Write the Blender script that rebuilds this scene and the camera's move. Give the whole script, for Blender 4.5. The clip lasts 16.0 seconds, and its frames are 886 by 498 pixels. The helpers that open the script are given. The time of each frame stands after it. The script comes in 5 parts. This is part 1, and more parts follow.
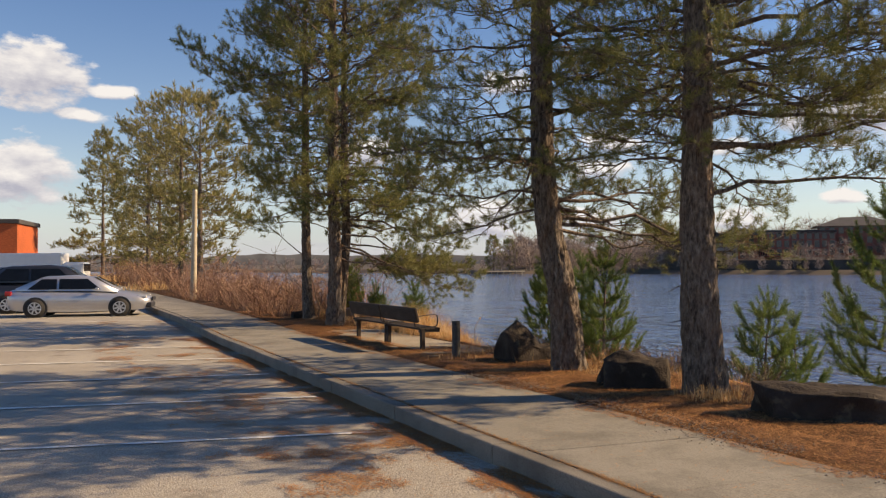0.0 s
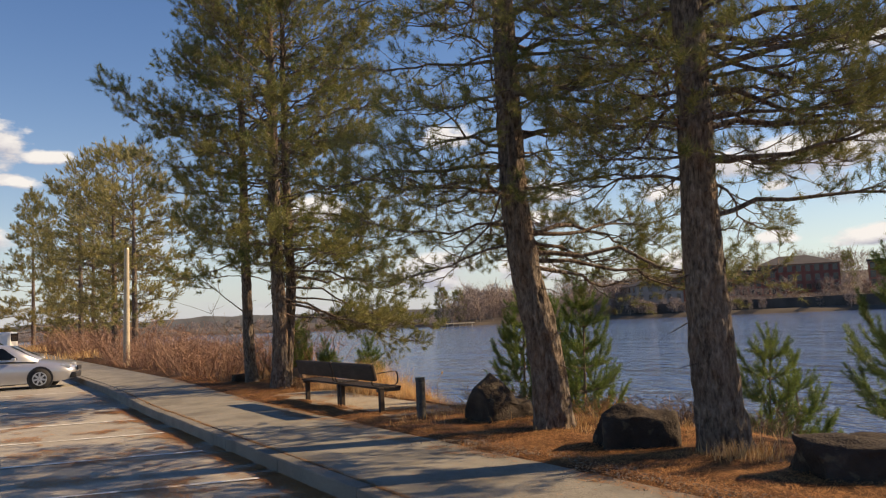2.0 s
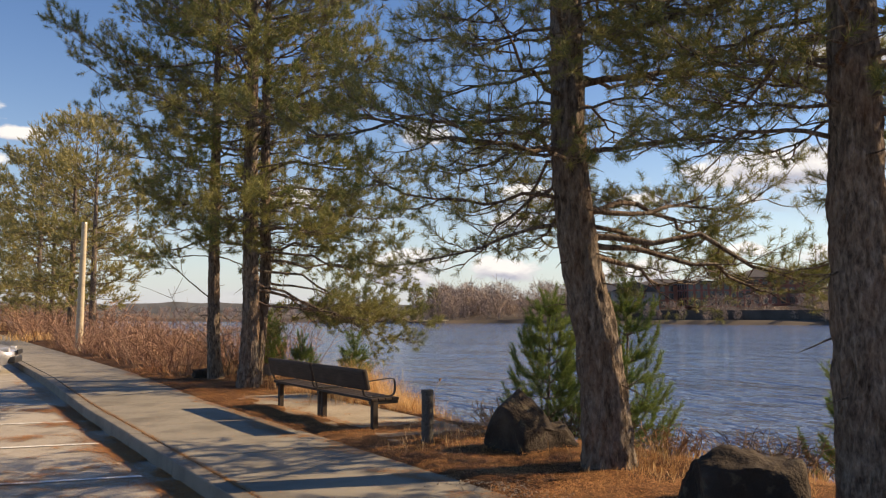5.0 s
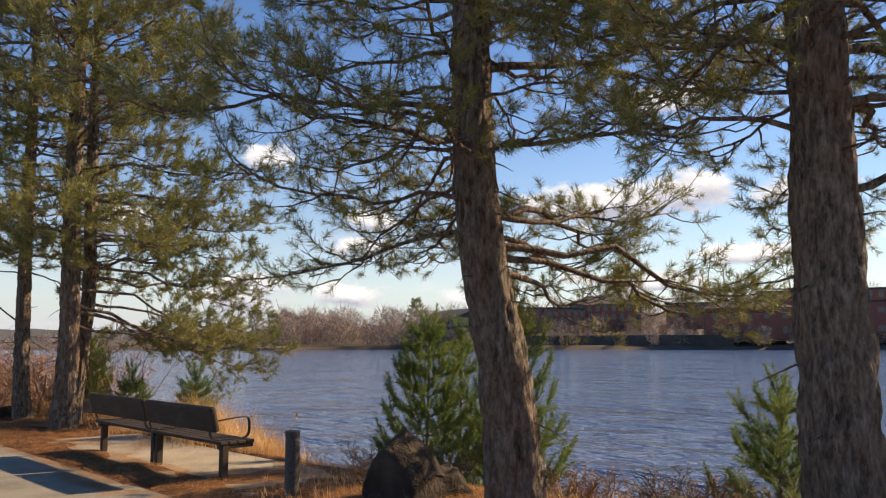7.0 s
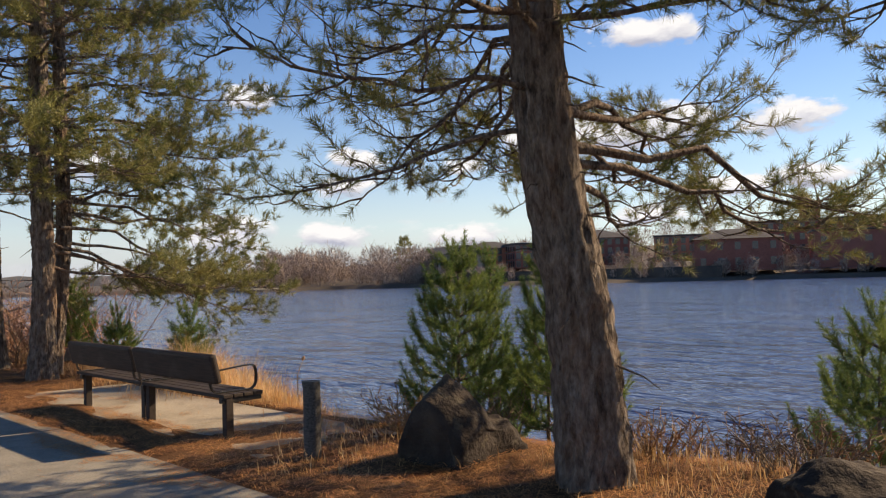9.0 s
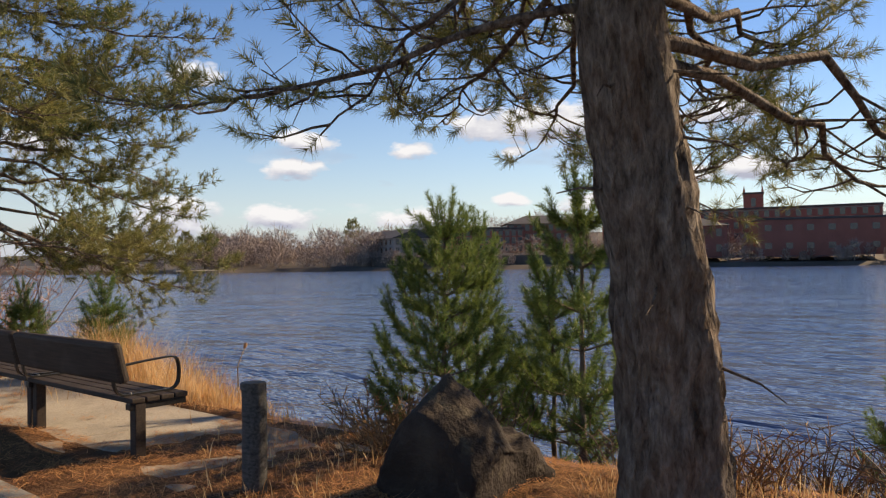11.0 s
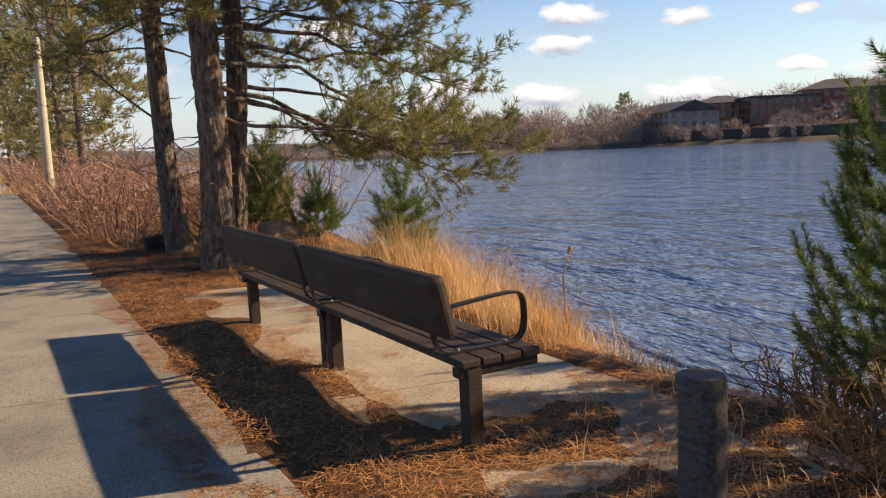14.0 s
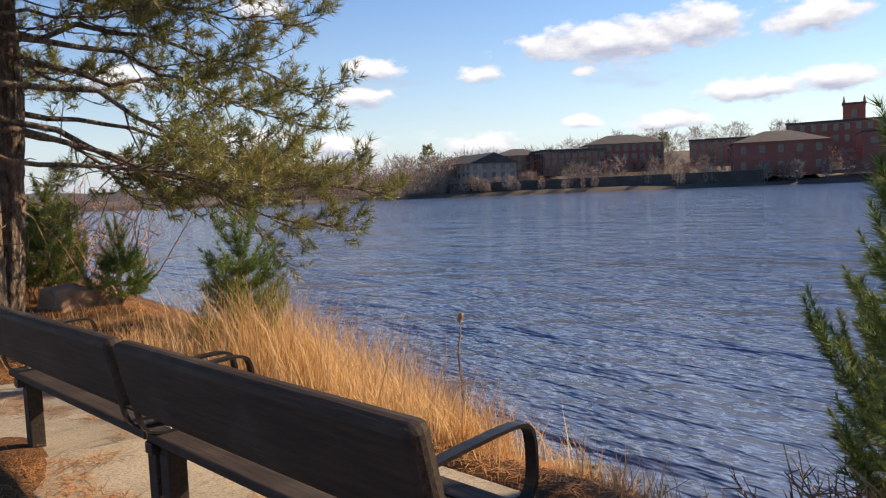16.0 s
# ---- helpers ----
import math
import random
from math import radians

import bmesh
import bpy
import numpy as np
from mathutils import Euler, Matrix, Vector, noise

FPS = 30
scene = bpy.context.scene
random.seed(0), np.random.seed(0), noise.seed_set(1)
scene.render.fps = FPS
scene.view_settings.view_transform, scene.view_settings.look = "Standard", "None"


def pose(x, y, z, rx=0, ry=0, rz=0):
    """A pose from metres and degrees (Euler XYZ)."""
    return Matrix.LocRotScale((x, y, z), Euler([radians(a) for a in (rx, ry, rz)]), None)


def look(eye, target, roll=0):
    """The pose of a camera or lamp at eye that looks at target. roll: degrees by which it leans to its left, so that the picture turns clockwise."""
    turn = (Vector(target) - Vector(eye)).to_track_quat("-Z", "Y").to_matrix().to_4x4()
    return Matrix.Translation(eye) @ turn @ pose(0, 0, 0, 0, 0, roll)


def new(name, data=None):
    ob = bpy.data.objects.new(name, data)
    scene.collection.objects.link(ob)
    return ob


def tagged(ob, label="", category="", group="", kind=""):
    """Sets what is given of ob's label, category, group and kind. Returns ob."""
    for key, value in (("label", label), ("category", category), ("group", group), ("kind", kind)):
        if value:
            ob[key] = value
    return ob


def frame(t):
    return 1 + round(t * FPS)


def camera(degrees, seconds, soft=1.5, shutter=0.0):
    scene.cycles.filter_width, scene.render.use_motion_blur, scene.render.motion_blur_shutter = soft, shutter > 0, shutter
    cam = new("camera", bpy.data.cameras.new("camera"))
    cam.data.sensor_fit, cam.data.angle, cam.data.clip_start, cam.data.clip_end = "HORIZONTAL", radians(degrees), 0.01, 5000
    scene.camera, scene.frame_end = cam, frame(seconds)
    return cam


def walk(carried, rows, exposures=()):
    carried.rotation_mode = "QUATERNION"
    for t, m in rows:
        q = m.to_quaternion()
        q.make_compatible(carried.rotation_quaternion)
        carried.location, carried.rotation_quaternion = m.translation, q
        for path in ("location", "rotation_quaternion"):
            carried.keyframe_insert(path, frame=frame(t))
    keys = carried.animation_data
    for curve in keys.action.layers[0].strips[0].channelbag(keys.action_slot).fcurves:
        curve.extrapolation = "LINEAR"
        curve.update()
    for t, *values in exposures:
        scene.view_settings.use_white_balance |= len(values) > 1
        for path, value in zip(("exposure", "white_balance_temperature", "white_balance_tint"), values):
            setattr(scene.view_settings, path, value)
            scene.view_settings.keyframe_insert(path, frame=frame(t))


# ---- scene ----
cam = camera(58.3, 16.0, soft=1.2)
PATH = [
    (0, (0.535, 1.056, 1.894), (1.088, 2.663, 1.927), -0.3),
    (0.5, (0.598, 1.454, 1.855), (1.238, 3.029, 1.880), -2.0),
    (1, (0.767, 1.935, 1.876), (1.429, 3.499, 1.952), -0.9),
    (1.5, (0.781, 2.385, 1.861), (1.487, 3.927, 1.981), 0.1),
    (2, (0.935, 2.817, 1.796), (1.595, 4.377, 1.941), -2.7),
    (2.5, (0.991, 3.251, 1.798), (1.567, 4.844, 1.943), -2.1),
    (3, (1.025, 3.729, 1.793), (1.667, 5.299, 1.912), -1.8),
    (5.5, (1.575, 6.099, 1.812), (2.314, 7.623, 1.962), 0.4),
    (6, (1.658, 6.477, 1.802), (2.518, 7.936, 1.952), -1.6),
    (6.5, (1.769, 6.883, 1.806), (2.666, 8.316, 1.985), -0.7),
    (7, (1.852, 7.278, 1.792), (2.848, 8.643, 1.984), -0.3),
    (7.5, (2.037, 7.585, 1.733), (3.081, 8.913, 1.918), -1.8),
    (8, (2.135, 7.935, 1.718), (3.132, 9.301, 1.889), -1.1),
    (8.5, (2.213, 8.382, 1.727), (3.210, 9.756, 1.816), -1.4),
    (11, (3.317, 10.719, 1.571), (4.428, 12.005, 1.595), -0.9),
    (11.5, (3.661, 11.169, 1.530), (4.741, 12.478, 1.430), -0.6),
    (12, (3.830, 11.506, 1.661), (4.744, 12.930, 1.504), -1.1),
    (12.5, (3.877, 11.979, 1.663), (4.620, 13.500, 1.500), -2.6),
    (13, (3.997, 12.449, 1.643), (4.643, 14.014, 1.493), -2.4),
    (13.5, (3.993, 12.863, 1.603), (4.581, 14.448, 1.427), -1.2),
    (14, (4.016, 13.302, 1.595), (4.631, 14.872, 1.378), -2.7),
    (14.5, (4.127, 13.788, 1.596), (4.809, 15.331, 1.395), -2.6),
    (15, (4.126, 14.237, 1.578), (4.901, 15.742, 1.417), -2.4),
    (15.5, (4.237, 14.717, 1.532), (5.117, 16.164, 1.386), -3.2),
    (16, (4.268, 15.101, 1.566), (5.253, 16.480, 1.436), -2.5),
]
walk(cam, [(t, look(eye, target, roll)) for t, eye, target, roll in PATH],
     exposures=[(0.0, 0.22, 8600, 15), (3.0, 0.26, 8700, 15), (7.0, 0.46, 8400, 15), (11.0, 0.28, 8000, 14), (13.0, 0.46, 8400, 15), (16.0, 0.45, 7800, 14)])

# ---------------------------------------------------------------- light
SUN_EL, SUN_AZ = radians(30), radians(-11)          # azimuth from +x towards +y
to_sun = Vector((math.cos(SUN_AZ) * math.cos(SUN_EL), math.sin(SUN_AZ) * math.cos(SUN_EL), math.sin(SUN_EL)))
sun_data = bpy.data.lights.new("sun", "SUN")
sun_data.energy, sun_data.angle, sun_data.color = 6.0, radians(0.6), (1.0, 0.84, 0.63)
sun_ob = new("sun", sun_data)
sun_ob.matrix_world = look((60, 0, 60), Vector((60, 0, 60)) - to_sun)

world = bpy.data.worlds.new("sky")
scene.world = world
world.use_nodes = True
wn, wl = world.node_tree.nodes, world.node_tree.links
wn.clear()
w_out = wn.new("ShaderNodeOutputWorld")
w_bg = wn.new("ShaderNodeBackground")
w_bg.inputs["Strength"].default_value = 0.13
sky = wn.new("ShaderNodeTexSky")
sky.sky_type = "NISHITA"
sky.sun_disc = False
sky.sun_elevation = SUN_EL
sky.sun_rotation = radians(90) - SUN_AZ
sky.air_density, sky.dust_density, sky.ozone_density = 1.0, 0.0, 2.2
tc = wn.new("ShaderNodeTexCoord")
sep = wn.new("ShaderNodeSeparateXYZ")
wl.new(tc.outputs["Generated"], sep.inputs[0])


def wmath(op, a, b=None, clamp=False):
    n = wn.new("ShaderNodeMath")
    n.operation, n.use_clamp = op, clamp
    for k, v in enumerate((a, b)):
        if v is None:
            continue
        if isinstance(v, (int, float)):
            n.inputs[k].default_value = v
        else:
            wl.new(v, n.inputs[k])
    return n.outputs[0]


def cloud_field(lift):
    """Cumulus density on a flat cloud deck seen in perspective; lift shifts the deck upwards."""
    den = wmath("ADD", wmath("MAXIMUM", sep.outputs[2], 0.0), 0.2)
    comb = wn.new("ShaderNodeCombineXYZ")
    wl.new(wmath("DIVIDE", sep.outputs[0], den), comb.inputs[0])
    wl.new(wmath("DIVIDE", sep.outputs[1], den), comb.inputs[1])
    wl.new(wmath("ADD", wmath("MULTIPLY", sep.outputs[2], 5.0), lift), comb.inputs[2])
    nz = wn.new("ShaderNodeTexNoise")
    nz.inputs["Scale"].default_value, nz.inputs["Detail"].default_value = 1.75, 6.0
    nz.inputs["Roughness"].default_value = 0.5
    wl.new(comb.outputs[0], nz.inputs["Vector"])
    return nz.outputs["Fac"]


# single fair-weather clouds: azimuth and height above the horizon, half width and half height, in degrees
CLOUDS = [(41.8, 9.6, 8.6, 1.7), (36.5, 10.2, 4.5, 1.5), (51.3, 7.9, 2.0, 0.75), (44.1, 7.7, 1.1, 0.45), (29.2, 9.9, 3.8, 1.5), (32.5, 5.7, 4.4, 1.0), (28.0, 6.1, 4.0, 1.0),
          (38.5, 3.9, 3.4, 0.9), (44.2, 4.3, 1.6, 0.6), (51.1, 3.0, 3.4, 1.0), (58.9, 8.6, 2.8, 0.9), (59.7, 6.7, 2.5, 0.95), (60.8, 3.2, 3.4, 1.1), (38.0, 16.4, 4.2, 1.3),
          (98.5, 12.3, 4.2, 2.6), (93.6, 11.5, 1.9, 0.6), (95.5, 9.9, 2.0, 0.55), (100.0, 6.0, 5.2, 2.6), (68.0, 3.2, 3.6, 1.8), (66.6, 12.8, 2.4, 1.0), (76.0, 8.0, 3.5, 1.3)]


def cloud_shape(lift):
    """How deep a direction lies inside the nearest cloud, seen lift degrees higher."""
    az = wmath("MULTIPLY", wmath("ARCTAN2", sep.outputs[1], sep.outputs[0]), 57.296)
    el = wmath("ADD", wmath("MULTIPLY", wmath("ARCSINE", sep.outputs[2]), 57.296), lift)
    comb = wn.new("ShaderNodeCombineXYZ")
    wl.new(az, comb.inputs[0])
    wl.new(el, comb.inputs[1])
    best = None
    for a, e, w, h in CLOUDS:
        off = wn.new("ShaderNodeVectorMath")
        off.operation = "SUBTRACT"
        wl.new(comb.outputs[0], off.inputs[0])
        off.inputs[1].default_value = (a, e, 0)
        unit = wn.new("ShaderNodeVectorMath")
        unit.operation = "MULTIPLY"
        wl.new(off.outputs[0], unit.inputs[0])
        unit.inputs[1].default_value = (1 / w, 1 / h, 0)
        ln = wn.new("ShaderNodeVectorMath")
        ln.operation = "LENGTH"
        wl.new(unit.outputs[0], ln.inputs[0])
        best = ln.outputs["Value"] if best is None else wmath("MINIMUM", best, ln.outputs["Value"])
    billow = wn.new("ShaderNodeTexNoise")
    billow.inputs["Scale"].default_value, billow.inputs["Detail"].default_value = 0.55, 6.0
    billow.inputs["Roughness"].default_value = 0.58
    flat = wn.new("ShaderNodeVectorMath")
    flat.operation = "MULTIPLY"
    wl.new(comb.outputs[0], flat.inputs[0])
    flat.inputs[1].default_value = (0.75, 1.5, 1)
    wl.new(flat.outputs[0], billow.inputs["Vector"])
    return wmath("ADD", wmath("SUBTRACT", 0.92, best), wmath("MULTIPLY", wmath("SUBTRACT", billow.outputs["Fac"], 0.5), 1.7))


c0, c1 = cloud_shape(0.0), cloud_shape(0.75)
veil = cloud_field(4.3)
low = wmath("SUBTRACT", 1.0, wmath("MULTIPLY", sep.outputs[2], 4.5), True)
wisps = wmath("MULTIPLY", wmath("SUBTRACT", veil, wmath("SUBTRACT", 0.70, wmath("MULTIPLY", low, 0.14))), 6.0, True)
cover = wmath("MAXIMUM", wmath("MULTIPLY", c0, 3.0, True), wmath("MULTIPLY", wisps, 0.7))
shade = wmath("ADD", wmath("MULTIPLY", wmath("SUBTRACT", c0, c1), 1.0), 0.46, True)
mixc = wn.new("ShaderNodeMix")
mixc.data_type = "RGBA"
wl.new(shade, mixc.inputs[0])
mixc.inputs[6].default_value = (2.7, 3.2, 4.5, 1)
mixc.inputs[7].default_value = (5.3, 5.95, 6.9, 1)
mixs = wn.new("ShaderNodeMix")
mixs.data_type = "RGBA"
wl.new(cover, mixs.inputs[0])
deep = wn.new("ShaderNodeHueSaturation")
deep.inputs["Saturation"].default_value = 1.3
deep.inputs["Hue"].default_value = 0.513
wl.new(sky.outputs[0], deep.inputs["Color"])
haze = wn.new("ShaderNodeMix")
haze.data_type = "RGBA"
wl.new(wmath("MULTIPLY", wmath("POWER", wmath("SUBTRACT", 1.0, wmath("MAXIMUM", sep.outputs[2], 0.0)), 9.0), 0.85), haze.inputs[0])
wl.new(deep.outputs[0], haze.inputs[6])
haze.inputs[7].default_value = (2.25, 3.15, 5.4, 1)
wl.new(haze.outputs[2], mixs.inputs[6])
wl.new(mixc.outputs[2], mixs.inputs[7])
wl.new(mixs.outputs[2], w_bg.inputs["Color"])
wl.new(w_bg.outputs[0], w_out.inputs["Surface"])

# ---------------------------------------------------------------- materials


class Mat:
    """A small node-material writer."""

    def __init__(self, name, rough=0.8, metal=0.0, spec=0.5):
        self.m = bpy.data.materials.new(name)
        self.m.use_nodes = True
        self.n, self.l = self.m.node_tree.nodes, self.m.node_tree.links
        self.b = self.n["Principled BSDF"]
        self.b.inputs["Roughness"].default_value = rough
        self.b.inputs["Metallic"].default_value = metal
        self.b.inputs["Specular IOR Level"].default_value = spec
        self.co = self.n.new("ShaderNodeTexCoord").outputs["Object"]

    def world(self):
        self.co = self.n.new("ShaderNodeNewGeometry").outputs["Position"]
        return self

    def scaled(self, s):
        mp = self.n.new("ShaderNodeMapping")
        mp.inputs["Scale"].default_value = s
        self.l.new(self.co, mp.inputs[0])
        return mp.outputs[0]

    def noise(self, scale, detail=4, stretch=None, rough=0.55):
        t = self.n.new("ShaderNodeTexNoise")
        t.inputs["Scale"].default_value, t.inputs["Detail"].default_value = scale, detail
        t.inputs["Roughness"].default_value = rough
        self.l.new(self.scaled(stretch) if stretch else self.co, t.inputs["Vector"])
        return t.outputs["Fac"]

    def cells(self, scale, stretch=None, feature="F1"):
        t = self.n.new("ShaderNodeTexVoronoi")
        t.feature = feature
        t.inputs["Scale"].default_value = scale
        self.l.new(self.scaled(stretch) if stretch else self.co, t.inputs["Vector"])
        return t.outputs["Distance"]

    def ramp(self, fac, stops):
        r = self.n.new("ShaderNodeValToRGB")
        els = r.color_ramp.elements
        while len(els) < len(stops):
            els.new(0.5)
        for e, (p, c) in zip(els, stops):
            e.position, e.color = p, (*c, 1)
        self.l.new(fac, r.inputs[0])
        return r.outputs[0]

    def mix(self, fac, a, b, mode="MIX"):
        x = self.n.new("ShaderNodeMix")
        x.data_type, x.blend_type = "RGBA", mode
        for k, v in ((0, fac), (6, a), (7, b)):
            if isinstance(v, tuple):
                x.inputs[k].default_value = (*v, 1)
            elif isinstance(v, (int, float)):
                x.inputs[k].default_value = v
            else:
                self.l.new(v, x.inputs[k])
        return x.outputs[2]

    def color(self, c):
        if isinstance(c, tuple):
            self.b.inputs["Base Color"].default_value = (*c, 1)
        else:
            self.l.new(c, self.b.inputs["Base Color"])
        return self

    def rough(self, fac, lo, hi):
        r = self.n.new("ShaderNodeMapRange")
        r.inputs[3].default_value, r.inputs[4].default_value = lo, hi
        self.l.new(fac, r.inputs[0])
        self.l.new(r.outputs[0], self.b.inputs["Roughness"])
        return self

    def bump(self, fac, strength=0.5, dist=0.01):
        b = self.n.new("ShaderNodeBump")
        b.inputs["Strength"].default_value, b.inputs["Distance"].default_value = strength, dist
        self.l.new(fac, b.inputs["Height"])
        if self.b.inputs["Normal"].is_linked:
            self.l.new(self.b.inputs["Normal"].links[0].from_socket, b.inputs["Normal"])
        self.l.new(b.outputs[0], self.b.inputs["Normal"])
        return self

    def island(self):
        return self.n.new("ShaderNodeNewGeometry").outputs["Random Per Island"]

    def object_random(self):
        return self.n.new("ShaderNodeObjectInfo").outputs["Random"]


def leafy(name, stops, patch=1.3, trans=0.25, rough=0.55):
    """Needles, leaves and blades: colour varies blade by blade and clump by clump, with some light through."""
    k = Mat(name, rough, 0, 0.3).world()
    c = k.ramp(k.island(), stops)
    c = k.mix(k.ramp(k.noise(patch, 3), [(0.35, (0, 0, 0)), (0.7, (1, 1, 1))]), c, k.mix(0.55, c, stops[-1][1]))
    k.color(c)
    tr = k.n.new("ShaderNodeBsdfTranslucent")
    k.l.new(c, tr.inputs[0])
    mx = k.n.new("ShaderNodeMixShader")
    mx.inputs[0].default_value = trans
    out = k.n["Material Output"]
    k.l.new(k.b.outputs[0], mx.inputs[1])
    k.l.new(tr.outputs[0], mx.inputs[2])
    k.l.new(mx.outputs[0], out.inputs["Surface"])
    return k.m


def plain(name, c, rough=0.6, metal=0.0, var=0.25, scale=8.0, bump=0.0):
    k = Mat(name, rough, metal).world()
    n = k.noise(scale, 5)
    k.color(k.ramp(n, [(0.3, tuple(v * (1 - var) for v in c)), (0.7, tuple(min(1, v * (1 + var)) for v in c))]))
    if bump:
        k.bump(n, bump, 0.01)
    return k.m


def m_asphalt():
    k = Mat("asphalt", 0.9, 0, 0.3).world()
    big, fine, grit = k.noise(0.35, 4), k.noise(70, 4, None, 0.7), k.cells(42)
    c = k.ramp(big, [(0.3, (0.43, 0.39, 0.325)), (0.55, (0.52, 0.475, 0.40)), (0.75, (0.60, 0.555, 0.47))])
    c = k.mix(0.7, c, k.ramp(fine, [(0.36, (0.26, 0.26, 0.26)), (0.5, (0.85, 0.85, 0.85)), (0.66, (1.0, 1.0, 1.0))]), "MULTIPLY")
    c = k.mix(0.5, c, k.ramp(grit, [(0.25, (1.0, 1.0, 1.0)), (0.6, (0.55, 0.54, 0.52))]), "MULTIPLY")
    c = k.mix(k.ramp(k.noise(1.4, 6, None, 0.65), [(0.56, (0, 0, 0)), (0.68, (0.55, 0.55, 0.55))]), c, (0.13, 0.11, 0.09))
    k.color(c)
    return k.bump(fine, 0.8, 0.008).bump(grit, 0.5, 0.008).bump(k.noise(2.0, 3), 0.2, 0.02).m


def m_concrete(name, c, stain=0.6):
    k = Mat(name, 0.9, 0, 0.3).world()
    n, f = k.noise(1.1, 6), k.noise(85, 4, None, 0.68)
    col = k.ramp(n, [(0.25, tuple(v * stain for v in c)), (0.5, c), (0.8, tuple(v * 1.12 for v in c))])
    col = k.mix(0.75, col, k.ramp(f, [(0.38, (0.40, 0.39, 0.37)), (0.55, (1, 1, 1))]), "MULTIPLY")
    col = k.mix(k.ramp(k.noise(2.6, 7, None, 0.68), [(0.52, (0, 0, 0)), (0.66, (0.5, 0.5, 0.5))]), col, tuple(v * 0.5 for v in c))
    col = k.mix(0.3, col, k.ramp(k.object_random(), [(0.0, (0.72, 0.72, 0.72)), (1.0, (1, 1, 1))]), "MULTIPLY")
    k.color(col)
    return k.bump(f, 0.35, 0.004).bump(k.noise(9, 4), 0.25, 0.008).m


def m_bark():
    k = Mat("pine_bark", 0.92, 0, 0.2).world()
    furrow = k.noise(20, 5, (1, 1, 0.38), 0.62)
    plate = k.cells(16, (1, 1, 0.3), "F1")
    n = k.noise(55, 5, (1, 1, 0.4), 0.65)
    c = k.ramp(furrow, [(0.34, (0.060, 0.047, 0.038)), (0.45, (0.145, 0.117, 0.096)), (0.58, (0.24, 0.20, 0.166)), (0.74, (0.36, 0.31, 0.26))])
    c = k.mix(0.5, c, k.ramp(n, [(0.3, (0.35, 0.33, 0.32)), (0.6, (1, 1, 1))]), "MULTIPLY")
    c = k.mix(k.ramp(k.noise(1.6, 3), [(0.45, (0, 0, 0)), (0.75, (1, 1, 1))]), c, k.mix(0.4, c, (0.25, 0.14, 0.085)))
    k.color(c)
    return k.bump(furrow, 1.0, 0.08).bump(plate, 0.6, 0.04).bump(n, 0.5, 0.012).m


def m_soil():
    k = Mat("soil_with_needles", 0.95, 0, 0.15).world()
    n, f = k.noise(0.9, 5), k.noise(60, 5, (1, 1, 1))
    c = k.ramp(n, [(0.3, (0.060, 0.034, 0.020)), (0.5, (0.13, 0.064, 0.030)), (0.7, (0.21, 0.115, 0.056))])
    c = k.mix(0.7, c, k.ramp(f, [(0.3, (0.3, 0.27, 0.25)), (0.5, (0.9, 0.9, 0.9)), (0.72, (1.0, 1.0, 1.0))]), "MULTIPLY")
    k.color(c)
    return k.bump(f, 0.9, 0.02).bump(k.noise(7, 4), 0.6, 0.05).m


def m_water():
    k = Mat("river_water", 0.06, 0, 0.5).world()
    k.b.inputs["IOR"].default_value = 1.333
    k.color(k.ramp(k.noise(0.05, 3), [(0.3, (0.080, 0.120, 0.22)), (0.7, (0.115, 0.165, 0.28))]))
    a = k.noise(1.0, 4, (1.0, 0.42, 1), 0.6)
    b = k.noise(0.22, 3, (1.0, 0.45, 1))
    c = k.noise(5.5, 3, (1.0, 0.5, 1))
    return k.bump(b, 0.7, 1.5).bump(a, 0.9, 0.58).bump(c, 0.5, 0.05).m


def m_rock():
    k = Mat("boulder_stone", 0.9, 0, 0.25).world()
    n, f = k.noise(2.2, 6), k.noise(28, 6)
    c = k.ramp(n, [(0.3, (0.020, 0.015, 0.012)), (0.55, (0.040, 0.030, 0.024)), (0.75, (0.085, 0.067, 0.052))])
    c = k.mix(k.ramp(k.noise(5, 4), [(0.58, (0, 0, 0)), (0.68, (1, 1, 1))]), c, (0.085, 0.07, 0.05))
    k.color(c)
    return k.bump(f, 0.8, 0.03).bump(n, 0.6, 0.08).m


def m_wood(name, dark, light, rough=0.7):
    k = Mat(name, rough, 0, 0.35)
    n = k.noise(14, 6, (4, 0.25, 4))
    c = k.ramp(n, [(0.3, dark), (0.7, light)])
    c = k.mix(k.ramp(k.noise(3.0, 4), [(0.5, (0, 0, 0)), (0.8, (1, 1, 1))]), c, k.mix(0.5, c, (0.10, 0.085, 0.07)))
    k.color(c)
    return k.bump(n, 0.5, 0.006).m


def m_brick(name, c):
    k = Mat(name, 0.9, 0, 0.2)
    course = k.noise(5.0, 2, (0.6, 0.6, 3.0))
    col = k.ramp(course, [(0.35, tuple(v * 0.72 for v in c)), (0.6, c), (0.75, tuple(v * 1.2 for v in c))])
    k.color(k.mix(0.5, col, k.ramp(k.noise(0.3, 4), [(0.3, (0.55, 0.55, 0.55)), (0.7, (1, 1, 1))]), "MULTIPLY"))
    return k.bump(course, 0.3, 0.02).m


